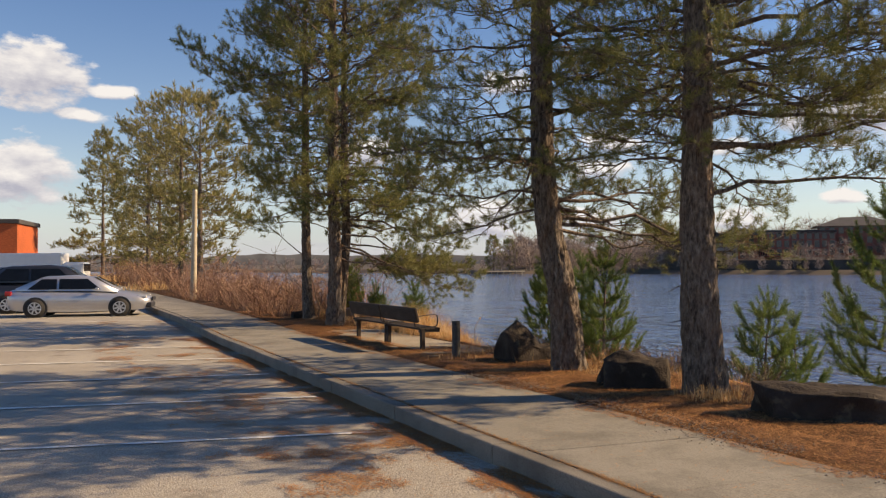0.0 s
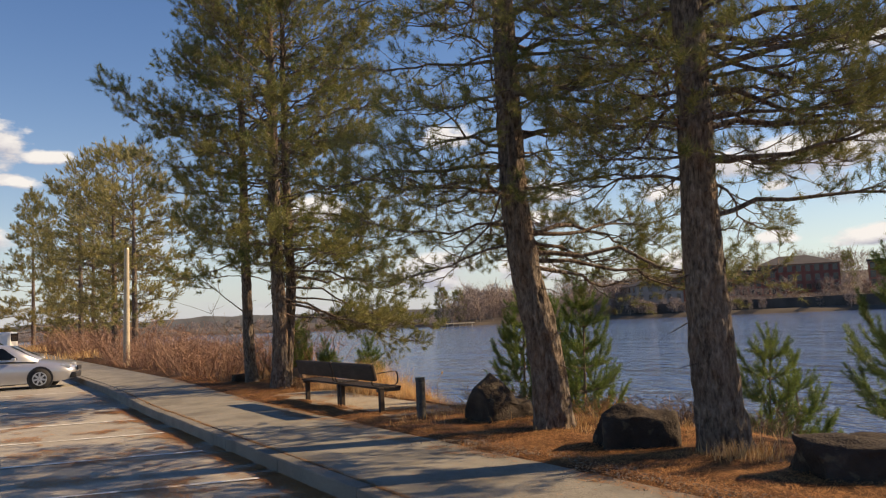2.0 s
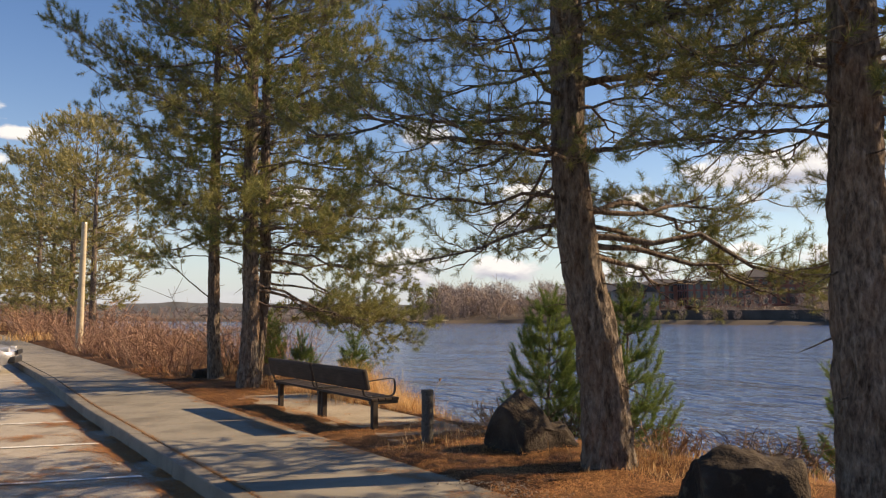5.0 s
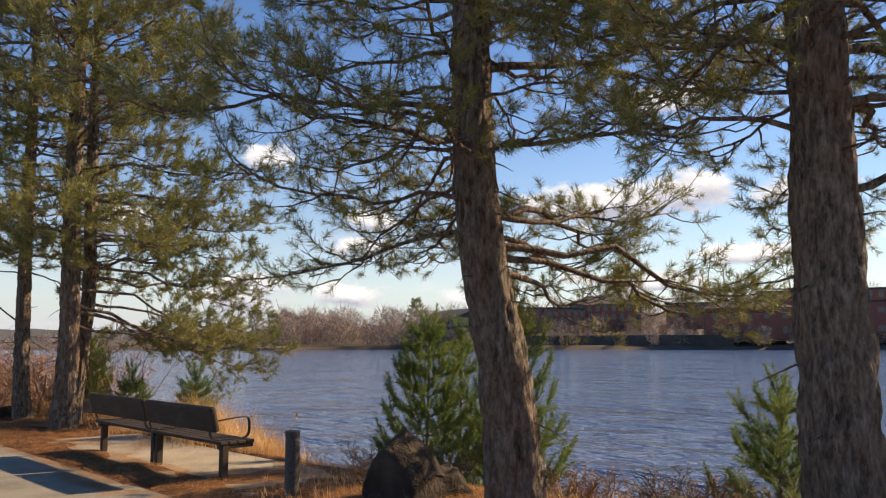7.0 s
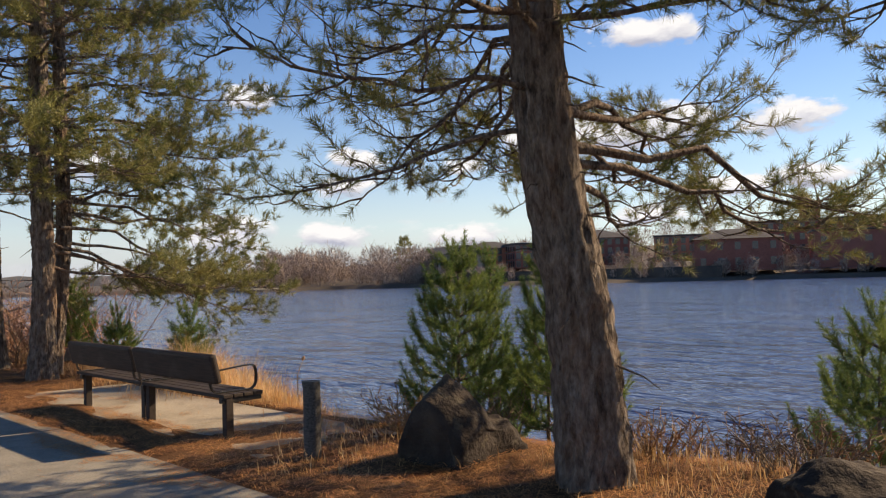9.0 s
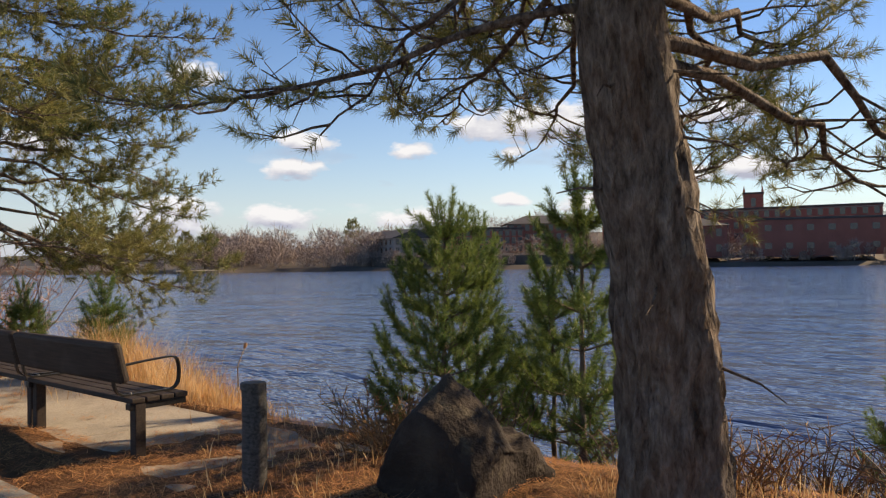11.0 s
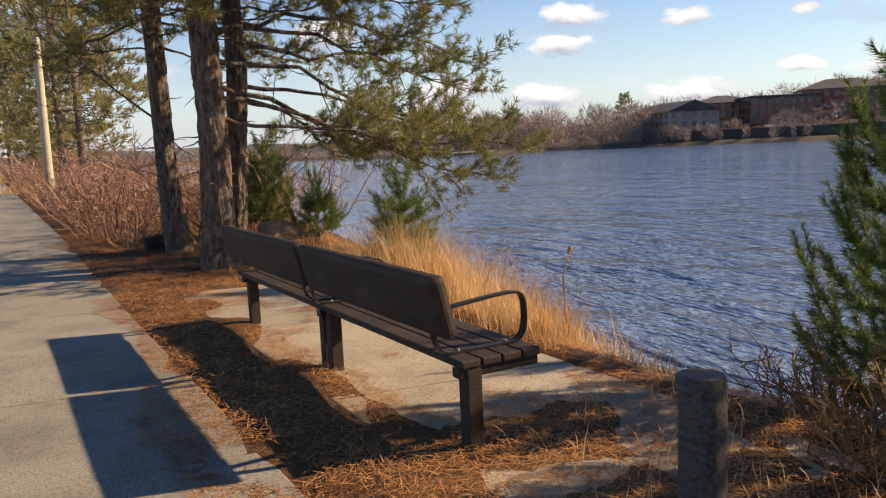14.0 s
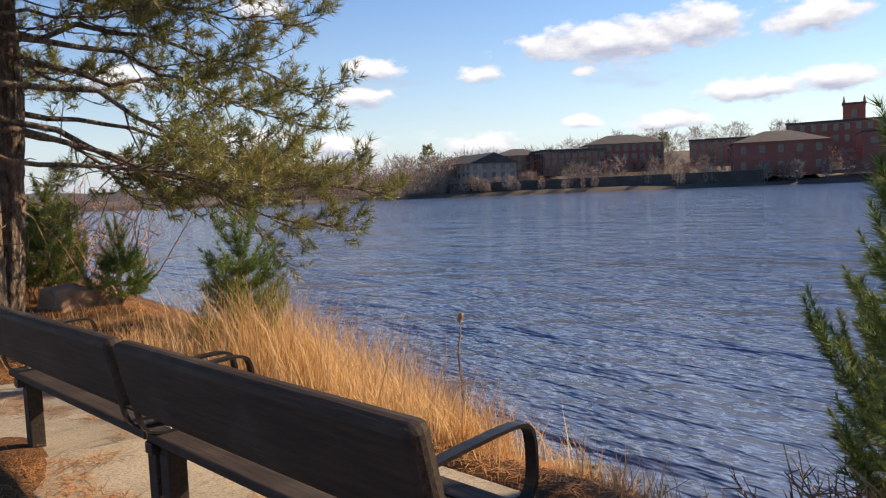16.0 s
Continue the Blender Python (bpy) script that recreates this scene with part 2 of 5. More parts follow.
def m_car_paint(name, c, metal=0.6):
    k = Mat(name, 0.32, metal, 0.5)
    k.b.inputs["Coat Weight"].default_value = 0.8
    k.b.inputs["Coat Roughness"].default_value = 0.08
    n = k.noise(3, 4)
    k.color(k.ramp(n, [(0.3, tuple(v * 0.92 for v in c)), (0.7, c)]))
    return k.rough(n, 0.26, 0.42).m


ASPHALT, BARK, SOIL, WATER, ROCK = m_asphalt(), m_bark(), m_soil(), m_water(), m_rock()
SLAB = m_concrete("pavement_concrete", (0.30, 0.28, 0.235), 0.5)
KERB = m_concrete("kerb_concrete", (0.25, 0.232, 0.20), 0.6)
PAD = m_concrete("pad_concrete", (0.44, 0.385, 0.30), 0.75)
LINE = plain("worn_white_line_paint", (0.76, 0.74, 0.69), 0.8, 0, 0.35, 14)
NEEDLE = leafy("pine_needles", [(0.0, (0.042, 0.076, 0.028)), (0.45, (0.115, 0.150, 0.046)), (0.82, (0.245, 0.26, 0.080)), (1.0, (0.37, 0.31, 0.12))], 0.9, 0.26)
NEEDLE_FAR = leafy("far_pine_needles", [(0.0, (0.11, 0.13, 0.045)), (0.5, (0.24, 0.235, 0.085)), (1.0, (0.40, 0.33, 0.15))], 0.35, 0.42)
NEEDLE_YOUNG = leafy("young_pine_needles", [(0.0, (0.030, 0.076, 0.026)), (0.5, (0.090, 0.160, 0.042)), (1.0, (0.24, 0.29, 0.080))], 1.5, 0.38)
LITTER = leafy("fallen_needles", [(0.0, (0.10, 0.036, 0.016)), (0.5, (0.33, 0.125, 0.042)), (1.0, (0.60, 0.31, 0.12))], 2.0, 0.05, 0.7)
GRASS = leafy("dry_grass", [(0.0, (0.34, 0.16, 0.055)), (0.5, (0.62, 0.36, 0.14)), (1.0, (0.80, 0.60, 0.34))], 1.6, 0.4, 0.6)
# haze is put into this colour: paler and greyer than the nearer woods
HAZE_TINTED_WOODS = leafy("haze_tinted_far_woods", [(0.0, (0.18, 0.155, 0.16)), (0.5, (0.27, 0.23, 0.225)), (1.0, (0.36, 0.31, 0.29))], 0.05, 0.1, 0.9)
TWIG_RED = leafy("red_brush_twigs", [(0.0, (0.16, 0.070, 0.058)), (0.5, (0.30, 0.155, 0.104)), (1.0, (0.46, 0.30, 0.195))], 0.6, 0.1, 0.8)
TWIG = leafy("dead_twigs", [(0.0, (0.07, 0.05, 0.038)), (0.5, (0.13, 0.095, 0.068)), (1.0, (0.22, 0.17, 0.12))], 1.2, 0.05, 0.85)
WOODS = leafy("bare_woods", [(0.0, (0.15, 0.112, 0.098)), (0.5, (0.28, 0.215, 0.18)), (1.0, (0.42, 0.34, 0.28))], 0.06, 0.1, 0.9)
DEADLEAF = leafy("dead_leaves", [(0.0, (0.13, 0.065, 0.03)), (0.5, (0.26, 0.14, 0.06)), (1.0, (0.42, 0.25, 0.12))], 2.0, 0.2, 0.7)
BENCH_WOOD = m_wood("dark_stained_wood", (0.016, 0.011, 0.009), (0.046, 0.031, 0.024))
BOLLARD_WOOD = m_wood("dark_weathered_post", (0.022, 0.021, 0.021), (0.10, 0.096, 0.09))
POLE_WOOD = m_wood("pale_weathered_pole", (0.34, 0.28, 0.19), (0.56, 0.48, 0.35))
STONE = plain("shore_stone", (0.16, 0.145, 0.13), 0.7, 0, 0.45, 6, 0.4)
STEEL = plain("black_painted_steel", (0.025, 0.022, 0.02), 0.42, 0.3, 0.4, 30, 0.2)
GALV = plain("rubbed_bare_steel", (0.32, 0.30, 0.28), 0.4, 0.9, 0.3, 20)

# ---------------------------------------------------------------- mesh tools
rng = np.random.default_rng(7)


def np_mesh(name, verts, faces, mat, smooth=False):
    """A mesh from arrays; faces is a list of (n, k) index arrays."""
    verts = np.asarray(verts, np.float32)
    me = bpy.data.meshes.new(name)
    me.vertices.add(len(verts))
    me.vertices.foreach_set("co", verts.ravel())
    idx, start, pos = [], [], 0
    for f in faces:
        f = np.asarray(f, np.int32)
        idx.append(f.ravel())
        start.append(pos + np.arange(len(f), dtype=np.int32) * f.shape[1])
        pos += f.size
    idx, start = np.concatenate(idx), np.concatenate(start)
    me.loops.add(len(idx))
    me.loops.foreach_set("vertex_index", idx)
    me.polygons.add(len(start))
    me.polygons.foreach_set("loop_start", start)
    me.polygons.foreach_set("use_smooth", np.full(len(start), smooth))
    me.update(calc_edges=True)
    me.validate()
    me.materials.append(mat)
    return me


class Acc:
    """Gathers tubes, blades and sheets into one mesh."""

    def __init__(self):
        self.v, self.q, self.t, self.n = [], [], [], 0

    def add(self, verts, quads=None, tris=None):
        if quads is not None and len(quads):
            self.q.append(np.asarray(quads) + self.n)
        if tris is not None and len(tris):
            self.t.append(np.asarray(tris) + self.n)
        self.v.append(np.asarray(verts, float))
        self.n += len(verts)

    def tube(self, pts, radii, sides=6, rough=None):
        pts = np.asarray(pts, float)
        n = len(pts)
        tan = np.gradient(pts, axis=0)
        tan /= np.linalg.norm(tan, axis=1)[:, None] + 1e-9
        up = np.array([0, 0, 1.0]) if abs(tan[0][2]) < 0.8 else np.array([1.0, 0, 0])
        a = np.cross(tan, up)
        a /= np.linalg.norm(a, axis=1)[:, None] + 1e-9
        b = np.cross(tan, a)
        ang = np.arange(sides) * 2 * np.pi / sides
        r = np.asarray(radii, float)[:, None] * np.ones(sides)
        if rough is not None:
            r = r * rough
        ring = pts[:, None] + r[..., None] * (np.cos(ang)[None, :, None] * a[:, None] + np.sin(ang)[None, :, None] * b[:, None])
        i = np.arange(n - 1)[:, None] * sides + np.arange(sides)
        j = np.arange(n - 1)[:, None] * sides + (np.arange(sides) + 1) % sides
        self.add(ring.reshape(-1, 3), np.stack([i, j, j + sides, i + sides], -1).reshape(-1, 4))

    def mesh(self, name, mat, smooth=False):
        f = []
        if self.q:
            f.append(np.concatenate(self.q))
        if self.t:
            f.append(np.concatenate(self.t))
        return np_mesh(name, np.concatenate(self.v), f, mat, smooth)


def thing(name, label, category, at=(0, 0, 0), group="", kind=""):
    ob = new(name)
    ob.empty_display_size = 0.1
    ob.location = at
    return tagged(ob, label, category, group, kind)


def child(name, me, parent, at=(0, 0, 0), label=""):
    ob = new(name, me)
    ob.parent = parent
    ob.location = at
    return tagged(ob, label)


def part(name, bm, mat, parent, label="", smooth=False, at=(0, 0, 0)):
    me = bpy.data.meshes.new(name)
    bmesh.ops.recalc_face_normals(bm, faces=bm.faces)
    bm.to_mesh(me)
    bm.free()
    me.materials.append(mat)
    if smooth:
        for p in me.polygons:
            p.use_smooth = True
    return child(name, me, parent, at, label)


def box(size, centre=(0, 0, 0), bevel=0.0, bm=None, turn=None):
    bm = bm or bmesh.new()
    made = bmesh.ops.create_cube(bm, size=1)["verts"]
    m = Matrix.Translation(centre) @ (turn or Matrix()) @ Matrix.Diagonal((*size, 1))
    bmesh.ops.transform(bm, matrix=m, verts=made)
    if bevel:
        edges = list({e for v in made for e in v.link_edges})
        bmesh.ops.bevel(bm, geom=edges, offset=bevel, segments=2, affect="EDGES", profile=0.6)
    return bm


def drum(r, h, centre=(0, 0, 0), seg=20, r2=None, bevel=0.0, turn=None, bm=None):
    bm = bm or bmesh.new()
    made = bmesh.ops.create_cone(bm, cap_ends=True, segments=seg, radius1=r, radius2=r if r2 is None else r2, depth=h)["verts"]
    bmesh.ops.transform(bm, matrix=Matrix.Translation(centre) @ (turn or Matrix()), verts=made)
    if bevel:
        caps = list({e for v in made for e in v.link_edges if abs(e.verts[0].co.z - e.verts[1].co.z) < 1e-4})
        bmesh.ops.bevel(bm, geom=caps, offset=bevel, segments=2, affect="EDGES")
    return bm


def basis(d):
    """Frames whose first axis runs along the rows of d, at a random roll."""
    d = d / (np.linalg.norm(d, axis=1)[:, None] + 1e-9)
    r = rng.normal(size=d.shape)
    a = np.cross(d, r)
    a /= np.linalg.norm(a, axis=1)[:, None] + 1e-9
    return np.stack([d, a, np.cross(d, a)], 1)


def tuft_template(n, shoot, length, width, spread=(25, 65)):
    """n needles along a shoot that points to +x: verts (n*3, 3)."""
    t = rng.uniform(0, 1, n)
    phi = rng.uniform(0, 2 * np.pi, n)
    a = np.radians(rng.uniform(*spread, n)) * (1.15 - 0.6 * t)
    d = np.stack([np.cos(a), np.sin(a) * np.cos(phi), np.sin(a) * np.sin(phi)], 1)
    base = np.stack([t * shoot, 0 * t, 0 * t], 1)
    side = np.cross(d, rng.normal(size=(n, 3)))
    side /= np.linalg.norm(side, axis=1)[:, None]
    ln = length * rng.uniform(0.75, 1.1, n)[:, None]
    return np.stack([base - side * width / 2, base + side * width / 2, base + d * ln], 1).reshape(-1, 3)


def scatter_template(tmpls, pos, dirs, scale):
    """Copies of tuft templates as one triangle soup."""
    pos, dirs, scale = np.asarray(pos), np.asarray(dirs), np.asarray(scale)
    which = rng.integers(0, len(tmpls), len(pos))
    out = []
    for k, tm in enumerate(tmpls):
        s = which == k
        if s.any():
            R = basis(dirs[s])
            out.append((pos[s][:, None] + scale[s][:, None, None] * np.einsum("vj,tjk->tvk", tm, R)).reshape(-1, 3))
    v = np.concatenate(out)
    return v, np.arange(len(v)).reshape(-1, 3)


TUFT = [tuft_template(62, 0.14, 0.098, 0.0050, (34, 92)) for _ in range(5)]
TUFT_COARSE = [tuft_template(13, 0.14, 0.15, 0.013, (28, 85)) for _ in range(4)]
TUFT_MID = [tuft_template(42, 0.15, 0.115, 0.0092, (34, 92)) for _ in range(5)]
TUFT_FAR = [tuft_template(12, 0.34, 0.28, 0.05) for _ in range(4)]
TUFT_YOUNG = [tuft_template(130, 0.20, 0.076, 0.0050, (42, 80)) for _ in range(5)]


def wobble(n, amp):
    w = np.cumsum(rng.normal(size=(n, 3)), axis=0)
    return amp * (w - w[0])


def limb_path(start, az, el, length, n, droop, tip_up, amp):
    t = np.linspace(0, 1, n)
    h = length * t
    rise = math.tan(el) * h - droop * length * t ** 2 + tip_up * length * np.clip(t - 0.6, 0, 1) ** 2 * 3
    p = np.stack([start[0] + math.cos(az) * h, start[1] + math.sin(az) * h, start[2] + rise], 1)
    return p + wobble(n, amp * length)


def pine(name, label, base, height, r0, crown, start, seed, tufts=TUFT, lean=(), limbs=(), dense=1.0, whorl=0.5, detail=True, mat=None, top=0.0, tuft_scale=1.0, group="", cone=False, el_low=0.0, per=(3, 6), skew=(0.0, 0.0), coarse=99.0):
    """A pine: ridged trunk, whorled limbs with twigs, and a crown of needle tufts.
    lean: (height, dx, dy) of the trunk's axis. limbs: (height, azimuth in degrees, length, elevation, droop) of single limbs."""
    global rng
    rng = np.random.default_rng(seed)
    root = thing(name, label, "tree", base, group)
    zs = np.concatenate([np.arange(-0.3, min(5.5, height), 0.07 if detail else 0.5), np.arange(min(5.5, height), height, 0.4), [height]])
    lz = [0] + [l[0] for l in lean] + [height]
    lx = [0] + [l[1] for l in lean] + [(lean[-1][1] if lean else 0) + top]
    ly = [0] + [l[2] for l in lean] + [lean[-1][2] if lean else 0]
    ax, ay = np.interp(zs, lz, lx), np.interp(zs, lz, ly)
    ker = np.ones(9) / 9 if detail else np.ones(1)
    pad = len(ker) // 2
    ax = np.convolve(np.pad(ax, pad, "edge"), ker, "valid")
    ay = np.convolve(np.pad(ay, pad, "edge"), ker, "valid")
    rad = r0 * np.clip(1 - zs / height, 0.02, 1) ** 0.75 + 0.30 * r0 * np.exp(-np.clip(zs + 0.1, 0, 9) / 0.28)
    sides = 44 if detail else 9
    acc = Acc()
    rough = None
    if detail:
        ang = np.arange(sides) * 2 * np.pi / sides
        A, Z = np.meshgrid(ang, zs)
        ridge = np.array([[noise.noise((math.cos(a) * 5.0, math.sin(a) * 5.0 + seed, z * 2.8)) for a in ang] for z in zs])
        fine = np.array([[noise.noise((math.cos(a) * 11.0 + seed, math.sin(a) * 11.0, z * 4.5)) for a in ang] for z in zs])
        butt = 0.10 * np.sin(A * 3 + seed) * np.exp(-np.clip(Z, 0, 9) / 0.35)
        rough = 1 + 0.15 * (1 - 2.4 * np.abs(ridge)) - 0.07 + 0.11 * fine + butt + 0.05 * np.sin(A * 2 + Z * 0.8)
    acc.tube(np.stack([ax, ay, zs], 1), rad, sides, rough)
    child("trunk", acc.mesh("trunk", BARK, True), root)

    joined, P, D, Sc, Hi = Acc(), [], [], [], []

    def axis(z):
        return np.array([np.interp(z, zs, ax), np.interp(z, zs, ay), z])

    def grow(z, az, length, el, droop, tip_up, bare=0.36):
        N = 11
        p = limb_path(axis(z), az, el, length, N, droop, tip_up, 0.017)
        wood = Acc() if detail else joined
        rl = 0.010 + 0.0082 * length
        wood.tube(p, rl + (0.006 - rl) * np.linspace(0, 1, N) ** 0.8, 6 if detail else 4)
        seg = np.linalg.norm(np.diff(p, axis=0), axis=1).sum()
        n_sub = max(3, int(seg * 3.9 * dense))
        high = z > coarse

        def tuft(at, way, size):
            P.append(at), D.append(way), Sc.append(size * tuft_scale), Hi.append(high)

        for k in range(n_sub):
            t = bare + (1 - bare) * (k + rng.uniform(0, 1)) / n_sub
            f = t * (N - 1)
            i = min(N - 2, int(f))
            q = p[i] + (p[i + 1] - p[i]) * (f - i)
            along = p[i + 1] - p[i]
            along /= np.linalg.norm(along)
            side = np.cross(along, [0, 0, 1]) * (1 if k % 2 else -1)
            d = along * 0.7 + side * rng.uniform(0.4, 1.0) + np.array([0, 0, rng.uniform(-0.45, 0.4)])
            d /= np.linalg.norm(d)
            ls = (0.26 + 0.30 * length * (1 - t) + rng.uniform(0, 0.35)) * rng.uniform(0.7, 1.15)
            s = np.linspace(0, 1, 6)[:, None]
            sp = q + d * ls * s + np.array([0, 0, 1.0]) * ls * (rng.uniform(-0.25, 0.0) * s + rng.uniform(0.1, 0.55) * s ** 2) + wobble(6, 0.03 * ls)
            wood.tube(sp, np.linspace(0.010, 0.004, 6) * (1 if detail else 1.6), 4)
            for _ in range(max(2, int(ls * 7.4 * dense * (0.8 if high else 1.0)))):
                g = rng.uniform(0.4, 1.0) * 5
                m = min(4, int(g))
                o = sp[m] + (sp[m + 1] - sp[m]) * (g - m)
                dd = (sp[m + 1] - sp[m]) / np.linalg.norm(sp[m + 1] - sp[m])
                nd = dd * 0.9 + rng.normal(size=3) * 0.6
                nd /= np.linalg.norm(nd)
                far_tip = o + nd * rng.uniform(0.06, 0.2)
                up = nd + np.array([0, 0, rng.uniform(0.2, 1.0)])
                tuft(far_tip, up, rng.uniform(0.75, 1.25))
                if detail and not high:
                    wood.tube(np.stack([o, far_tip]), (0.004, 0.003), 3)
            tuft(sp[-1], sp[-1] - sp[-2] + np.array([0, 0, 0.02]), 1.15)
        tuft(p[-1], p[-1] - p[-2], 1.2)
        if detail:
            child("limb", wood.mesh("limb", BARK, True), root)

    for z, az, length, el, droop in limbs:
        grow(z, radians(az), length, radians(el), droop, 0.25, 0.35)
    z = start
    while z < height * 0.985:
        f = (z - start) / (height - start)
        prof = (0.72 + 0.55 * min(1, f * 2.6)) if f < 0.4 else 1.27 * (1 - (f - 0.4) / 0.6) ** 0.8 + 0.08
        if cone:
            prof = 1.25 * (1 - f) ** 0.85 + 0.06
        n = rng.integers(*per)
        a0 = rng.uniform(0, 6.28)
        for k in range(n):
            L = max(0.35, crown * prof * rng.uniform(0.6, 1.08) / 1.2)
            el = radians(el_low + rng.uniform(-8, 12) + 48 * f ** 1.5)
            az = a0 + k * 6.283 / n + rng.uniform(-0.35, 0.35)
            L *= 1 + skew[0] * math.cos(az) + skew[1] * math.sin(az)
            grow(z + rng.uniform(-0.12, 0.12), az, L, el, rng.uniform(0.08, 0.26) * (1 - 0.7 * f), rng.uniform(0.1, 0.4))
        z += whorl * rng.uniform(0.75, 1.25)
    # short dead snags on the bare trunk
    for _ in range(int(start * 4) if start > 1.2 else 0):
        z = rng.uniform(1.0, start)
        p = limb_path(axis(z), rng.uniform(0, 6.28), radians(rng.uniform(-20, 15)), rng.uniform(0.3, 0.7), 5, 0.15, 0, 0.03)
        snag = Acc() if detail else joined
        snag.tube(p, np.linspace(0.014, 0.003, 5), 4)
        if detail:
            child("dead_twig", snag.mesh("dead_twig", BARK, True), root)
    if joined.n:
        tagged(child("branchwork", joined.mesh("branchwork", BARK, True), root), kind="stuff")
    P, D, Sc, Hi = np.array(P), np.array(D), np.array(Sc), np.array(Hi)
    v = [scatter_template(tm, P[sel], D[sel], Sc[sel])[0] for tm, sel in ((tufts, ~Hi), (TUFT_COARSE, Hi)) if sel.any()]
    v = np.concatenate(v)
    child("crown", np_mesh("crown", v, [np.arange(len(v)).reshape(-1, 3)], mat or NEEDLE), root)
    return root


def sapling(base, height, radius, seed, label, lean=(0, 0), gap=0.30):
    """A young pine: straight leader, whorls of upturned branches, brushy shoots."""
    global rng
    rng = np.random.default_rng(seed)
    root = thing("young_pine", label, "tree", base, "young pines on the bank")
    zs = np.linspace(-0.2, height, 12)
    bow = np.clip(zs / height, 0, 1) ** 1.5
    axis_p = np.stack([lean[0] * bow, lean[1] * bow, zs], 1)
    axis_p[:, :2] += wobble(12, 0.008)[:, :2]
    acc = Acc()
    acc.tube(axis_p, np.linspace(0.016 + 0.009 * height, 0.006, 12), 7)
    child("trunk", acc.mesh("trunk", BARK, True), root)
    wood, P, D, Sc = Acc(), [], [], []

    def brush(path, upto, step=0.13):
        """Needles round the outer part of a shoot, tuft after tuft along it."""
        seg = np.linalg.norm(np.diff(path, axis=0), axis=1)
        run = np.concatenate([[0], np.cumsum(seg)])
        at = run[-1] * upto
        while at < run[-1]:
            m = min(len(path) - 2, int(np.searchsorted(run, at, "right")) - 1)
            d = (path[m + 1] - path[m]) / seg[m]
            P.append(path[m] + d * (at - run[m])), D.append(d + rng.normal(size=3) * 0.08), Sc.append(rng.uniform(0.85, 1.15))
            at += step * rng.uniform(0.8, 1.25)

    def shoot(o, d, length, lift):
        d = d / np.linalg.norm(d)
        u = np.linspace(0, 1, 4)[:, None]
        sp = o + d * length * u + np.array([0, 0, lift * length]) * u ** 2
        wood.tube(sp, np.linspace(0.005, 0.003, 4), 3)
        brush(sp, 0.12)

    z = 0.16 * height
    while z < height - 0.22:
        f = z / height
        n = rng.integers(5, 8)
        a0 = rng.uniform(0, 6.28)
        for k in range(n):
            L = radius * min(1.0, 1.22 - 1.05 * f) * rng.uniform(0.68, 1.0)
            c = np.array([np.interp(z, zs, axis_p[:, 0]), np.interp(z, zs, axis_p[:, 1]), z])
            p = limb_path(c, a0 + k * 6.283 / n + rng.uniform(-0.3, 0.3), radians(2 + 30 * f), L, 7, -0.10, 0.75, 0.012)
            wood.tube(p, np.linspace(0.010, 0.004, 7), 4)
            brush(p, 0.42 - 0.25 * f)
            for t in np.arange(0.42, 0.95, 0.2 / max(L, 0.3)):
                g = t * 6
                m = min(5, int(g))
                o = p[m] + (p[m + 1] - p[m]) * (g - m)
                along = (p[m + 1] - p[m]) / np.linalg.norm(p[m + 1] - p[m])
                out = np.cross(along, [0, 0, 1.0])
                for sg in (-1, 1):
                    shoot(o, along + sg * out * rng.uniform(0.5, 0.9) + np.array([0, 0, rng.uniform(-0.1, 0.35)]), rng.uniform(0.5, 1.0) * (0.10 + 0.30 * L), rng.uniform(0.1, 0.4))
        z += gap * rng.uniform(0.8, 1.2)
    # the candle-like leader with its ring of upright side shoots
    brush(axis_p[-4:], 0.0, 0.15)
    for k in range(5):
        a = k * 1.257 + rng.uniform(-0.3, 0.3)
        shoot(axis_p[-2] + (axis_p[-1] - axis_p[-2]) * 0.2, np.array([math.cos(a) * 0.5, math.sin(a) * 0.5, 1.0]), rng.uniform(0.2, 0.3), 0.2)
    tagged(child("branchwork", wood.mesh("branchwork", BARK, True), root), kind="stuff")
    v, t = scatter_template(TUFT_YOUNG, P, D, Sc)
    child("foliage", np_mesh("foliage", v, [t], NEEDLE_YOUNG), root)
    return root


def blades(n, pos, height, width, bend, up=1.0):
    """Bent blades, two segments each: verts and triangles."""
    az = rng.uniform(0, 2 * np.pi, n)
    lean = rng.uniform(0.15, 1.0, n) * bend
    d = np.stack([np.cos(az) * lean, np.sin(az) * lean, np.full(n, up)], 1)
    side = np.stack([-np.sin(az), np.cos(az), 0 * az], 1) * (width * rng.uniform(0.6, 1.3, n))[:, None]
    h = (height * rng.uniform(0.25, 1.15, n) ** 1.1)[:, None]
    mid = pos + d * h * 0.55
    tip = pos + d * h + np.stack([np.cos(az), np.sin(az), -0.4 + 0 * az], 1) * h * lean[:, None] * 0.5
    v = np.stack([pos - side, pos + side, mid - side * 0.7, mid + side * 0.7, tip], 1).reshape(-1, 3)
    i = np.arange(n)[:, None] * 5
    t = np.concatenate([i + [0, 1, 3], i + [0, 3, 2], i + [2, 3, 4]])
    return v, t


# ---------------------------------------------------------------- ground
def smooth(a, b, v):
    t = np.clip((np.asarray(v, float) - a) / (b - a), 0, 1)
    return t * t * (3 - 2 * t)


def kx(y):
    """The joint between kerb and pavement."""
    return 4.935 - 0.1396 * np.asarray(y, float)


def walk_z(y):
    return 0.11 + 0.13 * smooth(21, 29, y)


KERB_H, KERB_W, WALK_W = 0.20, 0.2, 2.0
WATER_Z = -0.85


